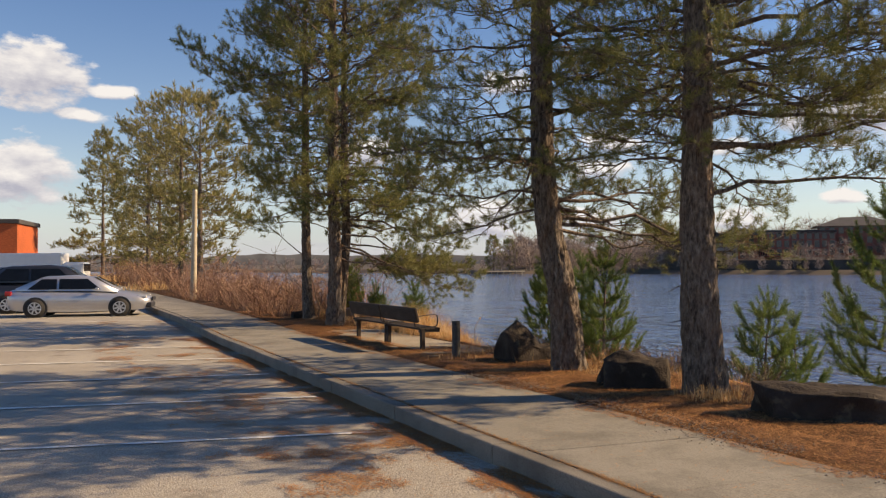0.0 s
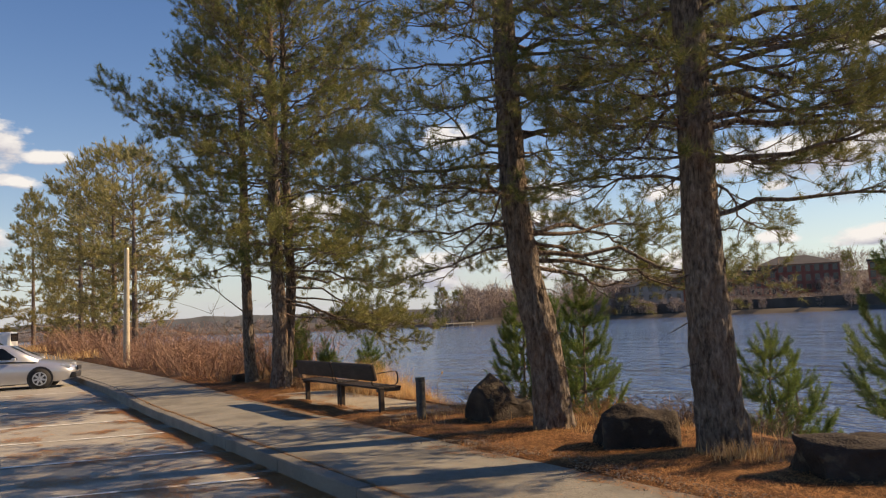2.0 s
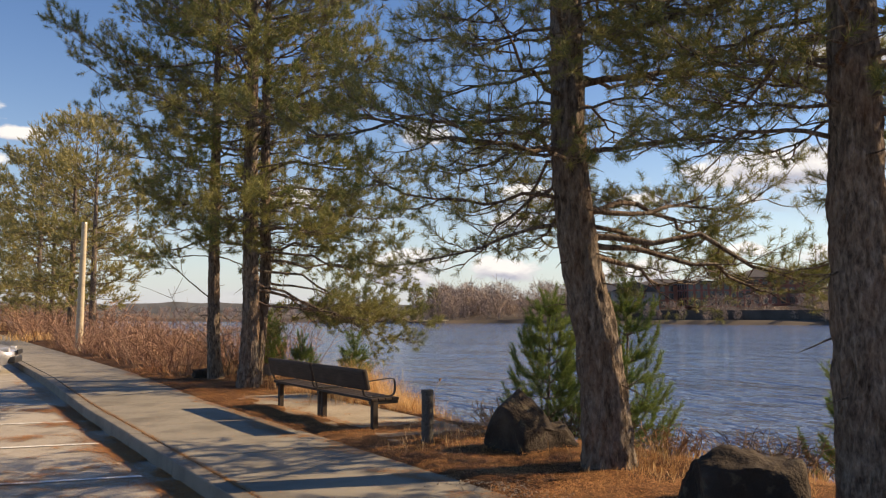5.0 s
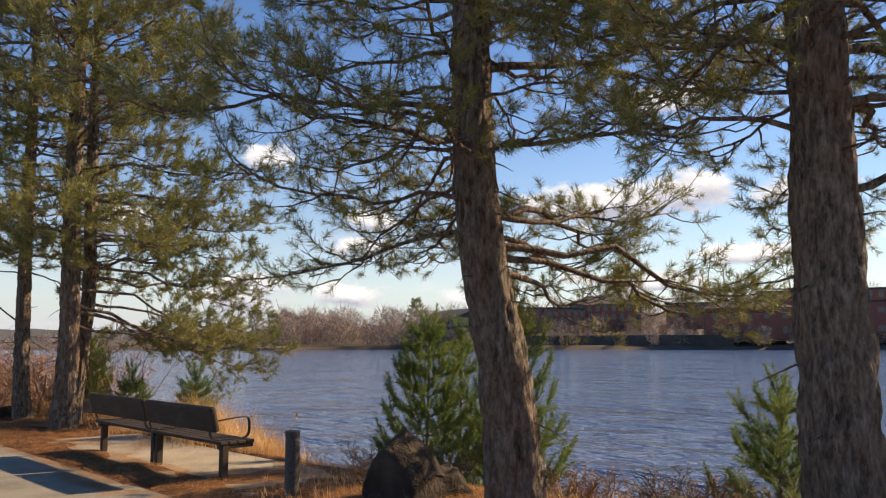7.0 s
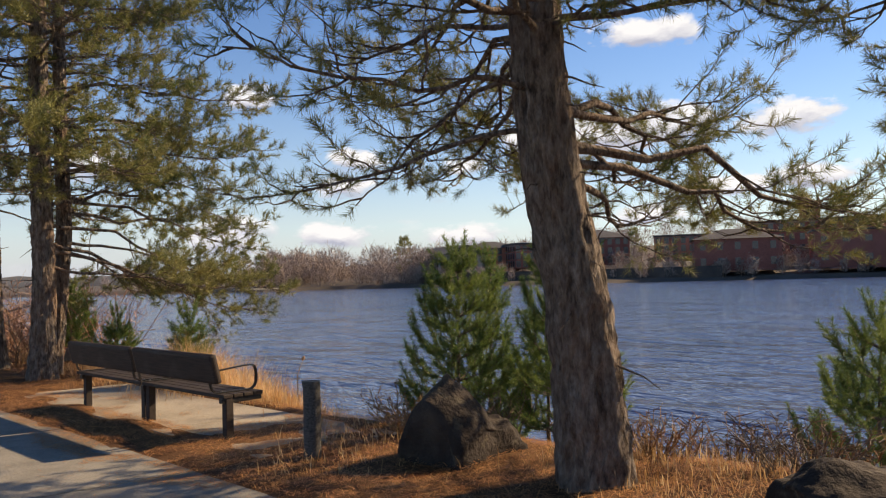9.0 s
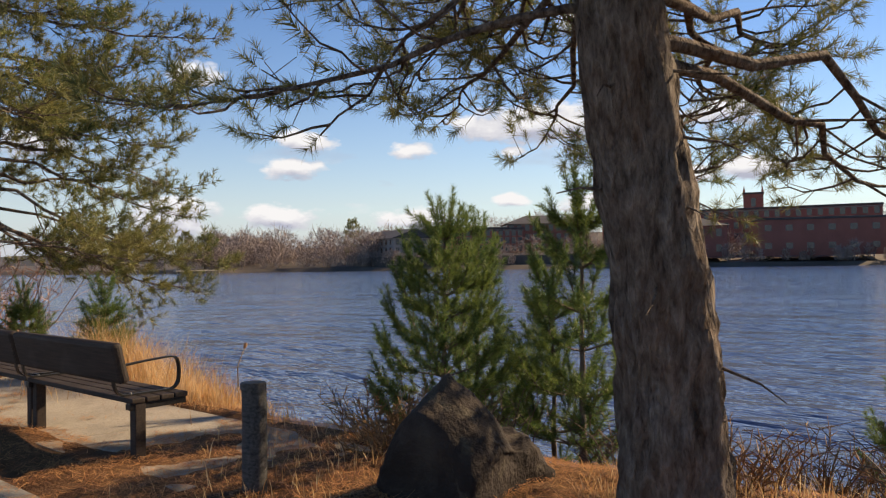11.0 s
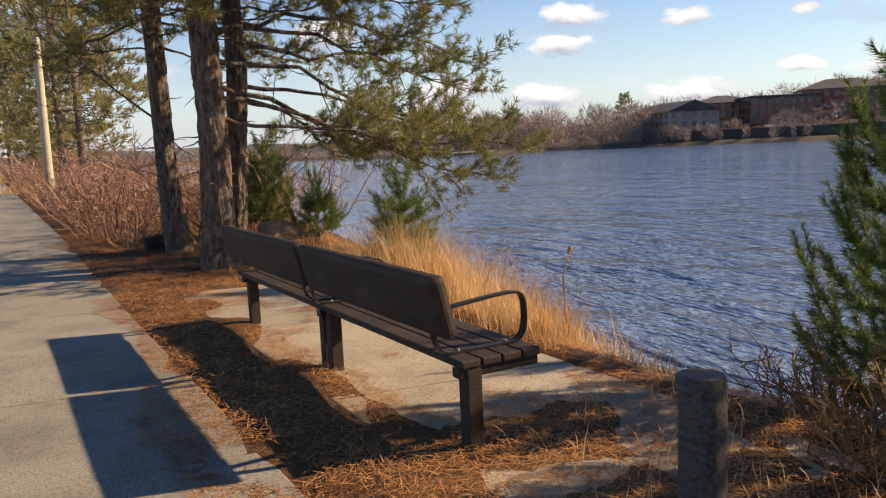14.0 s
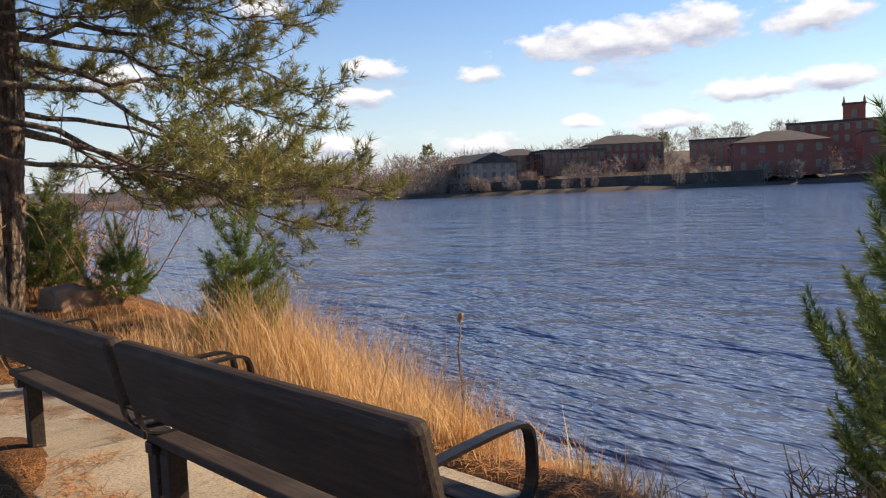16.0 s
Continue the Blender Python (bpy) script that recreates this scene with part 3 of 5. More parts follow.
def bank_top(y):
    """Offset from the kerb at which the verge breaks into the bank."""
    return np.interp(y, [-20, 5, 12, 15.5, 17, 22, 27, 45, 150], [4.7, 4.7, 4.7, 4.4, 4.35, 4.5, 5.5, 7.0, 8.0])


def bank_foot(y):
    return np.interp(y, [-20, 5, 12, 15.5, 17.5, 20, 24, 30, 50, 150], [9.5, 9.0, 8.3, 7.2, 6.2, 6.4, 7.8, 9.5, 13, 16])


def verge_z(o, y):
    """Ground height right of the pavement, at offset o from the kerb joint."""
    t = smooth(0, 1, (o - bank_top(y)) / (bank_foot(y) - bank_top(y)))
    lip = 0.048 * smooth(1.7, 2.25, o) - 0.036 * smooth(2.75, 3.0, o) * smooth(17.0, 17.6, y) * (1 - smooth(4.1, 4.3, o)) * (1 - smooth(22.2, 22.6, y))
    return walk_z(y) - 0.035 + lip + t * (WATER_Z - 0.12 - walk_z(y)) - np.clip(o - bank_foot(y), 0, 6) * 0.25


def ground_at(x, y):
    o = x - float(kx(y))
    return float(verge_z(o, y)) if o > WALK_W else float(walk_z(y))


def sheet(name, xs_of, ys, z_of, mat, label, category, bumps=0.0, kind="structure"):
    """A height sheet; xs_of(y) gives a row of x for each y."""
    rows = []
    for y in ys:
        xs = xs_of(y)
        zs = z_of(xs, y)
        rows.append([(x, y, z + bumps * (noise.noise((x * 1.7, y * 1.7, 0.3)) + 0.5 * noise.noise((x * 5, y * 5, 2.3)))) for x, z in zip(xs, zs)])
    v = np.array(rows, float)
    n, m = v.shape[:2]
    i = (np.arange(n - 1)[:, None] * m + np.arange(m - 1)).reshape(-1)
    me = np_mesh(name, v.reshape(-1, 3), [np.stack([i, i + 1, i + m + 1, i + m], 1)], mat, True)
    return tagged(new(name, me), label, category, "", kind)


ys_far = np.concatenate([np.arange(-30, 4, 2.0), np.arange(4, 45, 0.25), np.arange(45, 140, 4.0)])
lot = sheet("parking_lot", lambda y: np.concatenate([np.linspace(-120, -12, 10), np.linspace(-10, float(kx(y)) - KERB_W + 0.02, 24)]), ys_far,
            lambda x, y: np.full(len(x), float(walk_z(y)) - KERB_H), ASPHALT, "worn grey asphalt parking lot with fallen needles", "parking lot", 0.004)
verge = sheet("verge", lambda y: float(kx(y)) + np.concatenate([[WALK_W - 0.45], np.linspace(WALK_W - 0.4, float(bank_top(y)), 34)[0:], np.linspace(float(bank_top(y)) + 0.1, float(bank_foot(y)) + 5, 26)]),
              ys_far, lambda x, y: verge_z(x - float(kx(y)), y) - 0.10 * (x - float(kx(y)) < WALK_W - 0.42), SOIL,
              "brown soil verge and river bank strewn with pine needles", "ground", 0.03)

water = tagged(new("water", np_mesh("water", [(-400, -300, WATER_Z), (1500, -300, WATER_Z), (1500, 1800, WATER_Z), (-400, 1800, WATER_Z)], [[(0, 1, 2, 3)]], WATER)),
               "wide wind-rippled blue river", "river", "", "structure")

# kerb stones and pavement slabs, one by one
kerb = thing("kerb", "weathered concrete kerb along the parking lot", "kerb", kind="structure")
pavement = thing("pavement", "pale concrete pavement slabs beside the kerb", "pavement", kind="structure")


def strip_piece(name, y0, y1, o0, o1, depth, parent, mat, bevel, lift=0.0):
    ym = (y0 + y1) / 2
    bm = box((o1 - o0, (y1 - y0), depth), (0, 0, -depth / 2), bevel)
    for v in bm.verts:
        v.co.x += -0.1396 * v.co.y
    ob = part(name, bm, mat, parent, at=(float(kx(ym)) + (o0 + o1) / 2, ym, float(walk_z(ym)) + lift))
    ob.rotation_euler.x = math.atan(float(walk_z(y1) - walk_z(y0)) / (y1 - y0))
    return ob


random.seed(3)
y = -6.0
while y < 75:
    step = 2.4 if y < 45 else 8
    strip_piece("kerb_stone", y + 0.006, y + step - 0.006, -KERB_W, -0.012, 0.34, kerb, KERB, 0.022, random.uniform(-0.004, 0.004))
    y += step
y = -6.0
while y < 100:
    step = 1.55 if y < 45 else 8
    strip_piece("slab", y + 0.005, y + step - 0.005, 0.012, WALK_W, 0.16, pavement, SLAB, 0.008, random.uniform(-0.005, 0.003))
    y += step
pad = thing("bench_pad", "pale concrete pad under the bench", "pad", kind="structure")
for a, b in ((15.7, 17.85), (17.86, 20.1), (20.11, 22.4)):
    strip_piece("slab", a, b, 2.6, 4.22, 0.3, pad, PAD, 0.012, 0.012)

# bay lines
for k in range(0, 9):
    yl = 10.15 + 2.78 * k
    acc = Acc()
    n = 26
    xs = np.linspace(float(kx(yl)) - 0.5, float(kx(yl)) - 5.6, n)
    yy = yl + (float(kx(yl)) - xs) * 0.13
    w = 0.05 * (1 + 0.25 * rng.normal(size=n))
    zz = walk_z(yy) - KERB_H + 0.012
    v = np.concatenate([np.stack([xs, yy - w, zz], 1), np.stack([xs, yy + w, zz], 1)])
    i = np.arange(n - 1)
    acc.add(v, np.stack([i, i + n, i + n + 1, i + 1], 1))
    tagged(new("bay_line", acc.mesh("bay_line", LINE)), "worn white painted parking bay line", "road marking", "bay lines", "structure")

# ---------------------------------------------------------------- big pines
pine("pine_tree", "tall rough-barked pine leaning over the verge", (6.89, 13.04, 0.05), 12.5, 0.255, 3.5, 3.5, 21, whorl=0.50, dense=1.05, coarse=6.2, skew=(0.28, 0.08), lean=[(0.9, -0.06, 0), (1.5, -0.13, 0), (2.2, -0.30, 0.03), (3.2, -0.42, 0.05), (4.2, -0.45, 0.05)], per=(4, 7),
     limbs=[(2.95, 12, 3.8, 4, 0.12), (2.62, -8, 4.5, -5, 0.10), (2.55, 4, 4.2, -6, 0.12), (2.8, 16, 3.6, 2, 0.14), (3.05, 175, 2.4, 4, 0.22), (2.75, 135, 2.2, 0, 0.3), (3.3, 60, 2.6, 5, 0.25), (3.4, 210, 2.6, 6, 0.2), (3.3, 97, 1.9, 0, 0.62), (3.5, 80, 2.3, 2, 0.5), (3.6, 190, 3.0, 4, 0.16), (3.9, 160, 3.2, 6, 0.14), (4.2, 220, 3.2, 6, 0.12), (3.2, 68, 3.0, 3, 0.34), (3.0, 48, 2.8, 2, 0.28), (3.7, 58, 3.4, 5, 0.3), (4.0, 84, 3.3, 5, 0.3), (4.4, 70, 3.5, 6, 0.28), (4.3, -5, 4.8, 8, 0.12), (2.6, 28, 3.9, -3, 0.10), (2.85, 24, 4.2, 0, 0.14), (5.4, 5, 4.8, 10, 0.1), (5.8, -12, 4.8, 10, 0.1), (6.2, 18, 4.8, 10, 0.1)], group="pines along the pavement")
pine("pine_tree", "thick rough-barked pine beside a boulder", (7.46, 10.2, 0.05), 13.0, 0.262, 3.7, 3.5, 33, whorl=0.44, dense=1.22, coarse=6.2, per=(5, 8), skew=(0.3, 0.0), lean=[(1.2, -0.07, 0), (2.6, -0.10, 0), (4.5, -0.06, 0)],
     limbs=[(2.75, -10, 3.6, 4, 0.02), (3.5, 20, 3.6, 4, 0.1), (3.2, 150, 2.0, 10, 0.3), (3.4, -60, 3.2, 8, 0.1), (3.8, -20, 4.2, 5, 0.06), (4.2, 8, 4.2, 6, 0.08), (4.5, -38, 4.2, 6, 0.08), (4.9, -12, 4.4, 8, 0.06), (5.4, -28, 4.4, 8, 0.06), (4.7, 30, 4.0, 5, 0.1), (5.1, -55, 4.0, 8, 0.08), (5.8, -5, 4.4, 8, 0.06)], group="pines along the pavement")
pine("pine_tree", "twin-stemmed pine with sunlit bark past the bench", (5.05, 24.0, 0.15), 13.5, 0.21, 3.7, 3.2, 45, lean=[(1.5, 0.06, 0), (4.5, 0.0, 0)], group="pines along the pavement", whorl=0.54, per=(3, 6),
     limbs=[(2.2, 4, 3.9, -5, 0.24), (2.4, 22, 4.1, -4, 0.28), (2, -21, 3.3, -4, 0.22), (2.7, -4, 4, 0, 0.34), (2.3, 42, 3.7, -3, 0.28), (3, 12, 4.1, 5, 0.4), (3.5, -10, 3.8, 10, 0.38), (3.9, -30, 3.9, 12, 0.36), (4.4, 0, 3.9, 12, 0.36), (4.8, -20, 4, 14, 0.34), (2.9, 59, 3.3, 6, 0.3), (3.6, -75, 3, 8, 0.3)], tufts=TUFT_MID, dense=1.26, tuft_scale=1.08)
pine("pine_tree", "second stem of a twin pine, leaning out", (5.28, 24.45, 0.15), 12.5, 0.16, 3.2, 3.6, 46, lean=[(1.0, 0.12, 0), (2.6, 0.25, 0), (5, 0.2, 0)], group="pines along the pavement", whorl=0.56, tufts=TUFT_MID, dense=1.0,
     limbs=[(2.4, 14, 3.2, 4, 0.3), (2.9, 24, 3.6, 8, 0.36), (3.2, 4, 3.7, 8, 0.38)])
pine("pine_tree", "slender dark pine beside the twin pine", (4.66, 26.0, 0.18), 12.5, 0.165, 3.4, 3.0, 57, lean=[(1.0, -0.06, 0), (4, -0.1, 0)], group="pines along the pavement", whorl=0.56, tufts=TUFT_MID, dense=1.0,
     limbs=[(1.9, 160, 1.6, 40, -0.1)])
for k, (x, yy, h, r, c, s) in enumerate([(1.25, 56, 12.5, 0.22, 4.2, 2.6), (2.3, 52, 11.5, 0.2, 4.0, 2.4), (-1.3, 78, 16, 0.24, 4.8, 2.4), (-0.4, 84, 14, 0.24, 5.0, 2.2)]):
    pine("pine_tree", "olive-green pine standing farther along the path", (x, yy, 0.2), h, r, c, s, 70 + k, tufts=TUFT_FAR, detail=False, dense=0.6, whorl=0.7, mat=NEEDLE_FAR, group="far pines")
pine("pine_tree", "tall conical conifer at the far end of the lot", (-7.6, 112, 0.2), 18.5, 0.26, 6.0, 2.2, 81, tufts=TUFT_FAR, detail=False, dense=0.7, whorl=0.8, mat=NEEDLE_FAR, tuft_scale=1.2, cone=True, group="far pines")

# ---------------------------------------------------------------- young pines on the bank
for k, (x, yy, h, r, lab, ln) in enumerate([
        (8.25, 16.45, 2.45, 0.86, "dense young green pine on the bank", (0.1, 0.1)),
        (9.4, 17.25, 3.05, 0.62, "tall thin young pine with a long leader", (0.1, 0)),
        (8.85, 15.25, 2.75, 0.85, "open young pine with pale shoots", (0.1, 0.1)),
        (9.3, 16.0, 2.3, 0.7, "young pine among others on the bank", (0, 0)),
        (10.55, 12.6, 2.0, 0.85, "bushy young pine behind the thick pine", (0.1, 0)),
        (12.0, 13.4, 2.0, 0.75, "young pine low on the bank", (0, 0)),
        (9.9, 9.2, 3.0, 1.25, "broad young pine overhanging the water", (0.1, 0.2)),
        (6.75, 21.6, 1.05, 0.42, "small young pine in dry grass", (0, 0)),
        (6.2, 27.2, 1.45, 0.55, "bright young pine beside the twin pine", (0, 0)),
        (6.9, 26.2, 0.8, 0.4, "small yellow-green young pine in the grass", (0, 0))]):
    sapling((x, yy, ground_at(x, yy)), h, r, 100 + k, lab, ln, 0.24 if k == 0 else 0.15 if k > 6 else 0.36)


# ---------------------------------------------------------------- boulders
def boulder(at, size, seed, label, turn=0.0, peak=(0, 0, 0)):
    bm = bmesh.new()
    bmesh.ops.create_icosphere(bm, subdivisions=5, radius=1)
    for v in bm.verts:
        p = v.co.copy()
        q = Vector((max(-0.72, min(0.72, p.x)), max(-0.72, min(0.72, p.y)), max(-0.8, min(0.62, p.z)))) * 1.2
        d = 1 + 0.22 * noise.noise(p * 1.3 + Vector((seed, 0, 0))) + 0.09 * noise.noise(p * 3.4 + Vector((0, seed, 0))) + 0.03 * noise.noise(p * 9)
        q = q * d
        w = max(0.0, q.z) * max(0.0, 1 - (Vector((q.x - peak[0], q.y - peak[1])).length) / 0.9)
        q.z += peak[2] * w
        v.co = Vector((q.x * size[0], q.y * size[1], q.z * size[2]))
    me = bpy.data.meshes.new("boulder")
    bm.to_mesh(me)
    bm.free()
    me.materials.append(ROCK)
    for p in me.polygons:
        p.use_smooth = True
    ob = tagged(new("boulder", me), label, "boulder", "boulders on the verge")
    ob.matrix_world = pose(*at, 0, 0, turn)
    return ob


boulder((6.80, 14.5, 0.06), (0.56, 0.38, 0.44), 3.1, "pointed dark boulder before the young pines", 10, (-0.42, 0, 1.7))
boulder((6.88, 11.1, 0.12), (0.50, 0.38, 0.50), 7.7, "dark angular boulder beside the thick pine", -25, (-0.2, 0, 0.3))
boulder((7.75, 8.2, 0.08), (0.95, 0.5, 0.47), 12.4, "long low flat-topped dark boulder on the verge", -35, (-0.5, 0, 0.25))
boulder((4.38, 26.4, 0.2), (0.22, 0.2, 0.3), 15.0, "small dark rock at the foot of the slender pine", 0)
flat_stone = boulder((8.5, 19.72, -0.80), (0.42, 0.13, 0.16), 22.0, "pale flat stone at the waterline", -50)
flat_stone.data.materials[0] = SLAB


block = boulder((6.42, 26.35, 0.10), (0.52, 0.34, 0.47), 9.3, "squared brown stone block in dry grass past the bench", 20, (-0.3, 0, 0.3))
block.data.materials[0] = plain("brown_sandstone", (0.26, 0.165, 0.11), 0.9, 0, 0.4, 5, 0.5)

# small stones along the waterline
rng = np.random.default_rng(17)
acc = Acc()
for _ in range(260):
    yy = rng.uniform(8, 26)
    xx = float(kx(yy)) + float(bank_foot(yy)) - abs(rng.normal()) * 0.55
    zz = float(verge_z(xx - float(kx(yy)), yy))
    bm = bmesh.new()
    bmesh.ops.create_icosphere(bm, subdivisions=1, radius=1)
    s = np.array([rng.uniform(0.05, 0.16), rng.uniform(0.04, 0.12), rng.uniform(0.03, 0.08)])
    co = np.array([v.co for v in bm.verts]) * s * rng.uniform(0.8, 1.15, (len(bm.verts), 1))
    a = rng.uniform(0, 6.28)
    co[:, :2] = co[:, :2] @ np.array([[math.cos(a), -math.sin(a)], [math.sin(a), math.cos(a)]])
    acc.add(co + [xx, yy, zz + 0.02], None, [[v.index for v in f.verts] for f in bm.faces])
    bm.free()
tagged(new("shore_stones", acc.mesh("shore_stones", STONE)), "wet grey stones scattered along the waterline", "stones", "", "stuff")


# ---------------------------------------------------------------- bench
def bench():
    """Two-section bench: slatted seat, two leaning backrest boards, steel arm loops, square timber legs. Local y runs along it, +x is its front."""
    root = thing("bench", "dark-stained two-section timber bench with steel arm loops", "bench", (5.2, 18.55, 0.122))
    root.rotation_euler.z = math.atan(0.14)
    L0, L1, MID = -1.88, 2.03, 0.03
    # legs
    for yy, off in ((-1.83, (0.0,)), (0.0, (-0.062, 0.062)), (1.87, (-0.03,))):
        for o in off:
            part("leg", box((0.085, 0.085, 0.44), (0, 0, 0.20), 0.008), BENCH_WOOD, root, at=(0.02, yy + o, 0))
    for yy in (-1.83, 0.0, 1.87):
        part("bearer", box((0.46, 0.07, 0.05), (0.17, yy, 0.395), 0.006), STEEL, root, "black steel bearer under the seat")
    # seat planks, in two sections
    for a, b in ((L0, MID - 0.015), (MID + 0.015, L1)):
        for k in range(4):
            bm = box((0.108, b - a, 0.04), (0, 0, 0), 0.009)
            part("seat_plank", bm, BENCH_WOOD, root, at=(0.0 + k * 0.118, (a + b) / 2, 0.44))
    # backrests
    lean = Matrix.Rotation(radians(-13), 4, "Y")
    for a, b in ((L0 + 0.02, MID - 0.03), (MID + 0.03, L1 - 0.02)):
        bm = box((0.078, b - a, 0.31), (0, 0, 0), 0.03, turn=lean)
        part("backrest", bm, BENCH_WOOD, root, at=(-0.118, (a + b) / 2, 0.725))

    # arm loops: one flat strap, down the back, under the seat, up the front and back to the backrest
    def loop(yy):
        way = [(-0.175, 0.86), (-0.155, 0.74), (-0.12, 0.60), (-0.09, 0.50), (-0.03, 0.47), (0.10, 0.468), (0.28, 0.468), (0.37, 0.475), (0.415, 0.52), (0.425, 0.62), (0.41, 0.695), (0.365, 0.722), (0.25, 0.72), (0.05, 0.702), (-0.10, 0.685)]
        pts = []
        for k in range(len(way) - 1):
            p0, p1, p2, p3 = (Vector(way[max(0, min(len(way) - 1, k + j))]) for j in (-1, 0, 1, 2))
            for s in range(4):
                t = s / 4
                pts.append(0.5 * (2 * p1 + (p2 - p0) * t + (2 * p0 - 5 * p1 + 4 * p2 - p3) * t * t + (3 * p1 - p0 - 3 * p2 + p3) * t ** 3))
        pts.append(Vector(way[-1]))
        bm = bmesh.new()
        prev = None
        for k, p in enumerate(pts):
            t = (pts[min(k + 1, len(pts) - 1)] - pts[max(k - 1, 0)]).normalized()
            nrm = Vector((-t.y, t.x)) * 0.006
            ring = [bm.verts.new((p.x + sx * nrm.x, yy + w, p.y + sx * nrm.y)) for sx, w in ((-1, -0.022), (1, -0.022), (1, 0.022), (-1, 0.022))]
            if prev:
                for j in range(4):
                    bm.faces.new((prev[j], prev[(j + 1) % 4], ring[(j + 1) % 4], ring[j]))
            prev = ring
        part("arm_loop", bm, STEEL, root, "black bent steel strap armrest")

    for yy in (L0 + 0.16, MID - 0.075, MID + 0.075, L1 - 0.16):
        loop(yy)
    for yy in (L0 + 0.16, MID - 0.075, MID + 0.075, L1 - 0.16):
        for x, z in ((0.02, 0.476), (0.30, 0.476)):
            part("bolt", drum(0.011, 0.012, (x, yy, z), 8), GALV, root, "worn steel bolt head")
    return root


bench()

# ---------------------------------------------------------------- bollard
bol = thing("bollard", "dark round timber bollard with a capped top", "bollard", (5.71, 15.36, 0.08))
acc = Acc()
zs = np.linspace(-0.2, 0.70, 24)
ang = np.arange(28) * 2 * np.pi / 28
rough = 1 + 0.035 * np.array([[noise.noise((math.cos(a) * 3, math.sin(a) * 3, z * 1.2)) + 0.5 * noise.noise((math.cos(a) * 9, math.sin(a) * 9, z * 0.8)) for a in ang] for z in zs])
acc.tube(np.stack([0.006 * np.sin(zs * 3), 0 * zs, zs], 1), np.full(24, 0.079), 28, rough)
child("post", acc.mesh("post", BOLLARD_WOOD, True), bol)
part("cap", drum(0.083, 0.045, (0, 0, 0.71), 28, 0.080, 0.004), BOLLARD_WOOD, bol, "dark flat cap")

# ---------------------------------------------------------------- pole
pole = thing("utility_pole", "pale weathered round timber pole", "pole", (1.65, 42.4, 0.15))
acc = Acc()
zs = np.linspace(-0.2, 5.5, 14)
acc.tube(np.stack([0.012 * zs, 0 * zs, zs], 1), np.linspace(0.16, 0.11, 14), 14)
child("shaft", acc.mesh("shaft", POLE_WOOD, True), pole)
part("cap", drum(0.115, 0.04, (0.066, 0, 5.51), 14, 0.1), GALV, pole)

# ---------------------------------------------------------------- vehicles
GLASS = Mat("dark_car_glass", 0.05, 0, 0.6).color((0.012, 0.015, 0.018)).m
TYRE = plain("tyre_rubber", (0.018, 0.018, 0.019), 0.85, 0, 0.3, 30)
RIM = plain("alloy_rim", (0.55, 0.55, 0.56), 0.35, 0.9, 0.15, 20)
TRIM = plain("black_trim", (0.02, 0.02, 0.022), 0.5, 0, 0.2, 20)
LAMP_RED = plain("red_lamp_lens", (0.35, 0.02, 0.02), 0.15, 0, 0.2, 12)
LAMP_CLEAR = plain("clear_lamp_lens", (0.6, 0.62, 0.64), 0.12, 0.2, 0.15, 12)


def hull(sections, bm=None):
    """Skin over cross sections; each is (x, half-width list, z list) with the same count from sill to centre line."""
    bm = bm or bmesh.new()
    rows = []
    for x, ws, zs in sections:
        left = [bm.verts.new((x, w, z)) for w, z in zip(ws, zs)]
        right = [bm.verts.new((x, -w, z)) for w, z in zip(reversed(ws), reversed(zs))]
        rows.append(left + right)
    for a, b in zip(rows, rows[1:]):
        for j in range(len(a) - 1):
            bm.faces.new((a[j], a[j + 1], b[j + 1], b[j]))
    bm.faces.new(rows[0])
    bm.faces.new(list(reversed(rows[-1])))
    return bm


def wheel(parent, x, yy, r, side):
    w = thing("wheel", "", "", (x, yy, r))
    w.parent = parent
    rot = Matrix.Rotation(radians(90), 4, "X")
    part("tyre", drum(r, 0.2, (0, 0, 0), 32, bevel=0.03, turn=rot), TYRE, w, "", True)
    part("rim", drum(r * 0.66, 0.03, (0, side * 0.095, 0), 28, turn=rot), TRIM, w)
    for k in range(7):
        a = k * 2 * math.pi / 7
        bm = box((0.055, 0.022, r * 0.6), (0, 0, r * 0.33), 0.006)
        bmesh.ops.transform(bm, matrix=Matrix.Rotation(a, 4, "Y"), verts=bm.verts)
        part("spoke", bm, RIM, w, at=(0, side * 0.115, 0))
    bm = bmesh.new()
    bmesh.ops.create_circle(bm, segments=28, radius=r * 0.66)
    bmesh.ops.transform(bm, matrix=rot, verts=bm.verts)
    made = bmesh.ops.extrude_edge_only(bm, edges=list(bm.edges))
    vs = [g for g in made["geom"] if isinstance(g, bmesh.types.BMVert)]
    for v in vs:
        v.co = Vector((v.co.x * 0.86, v.co.y, v.co.z * 0.86))
    part("rim_lip", bm, RIM, w, at=(0, side * 0.112, 0))


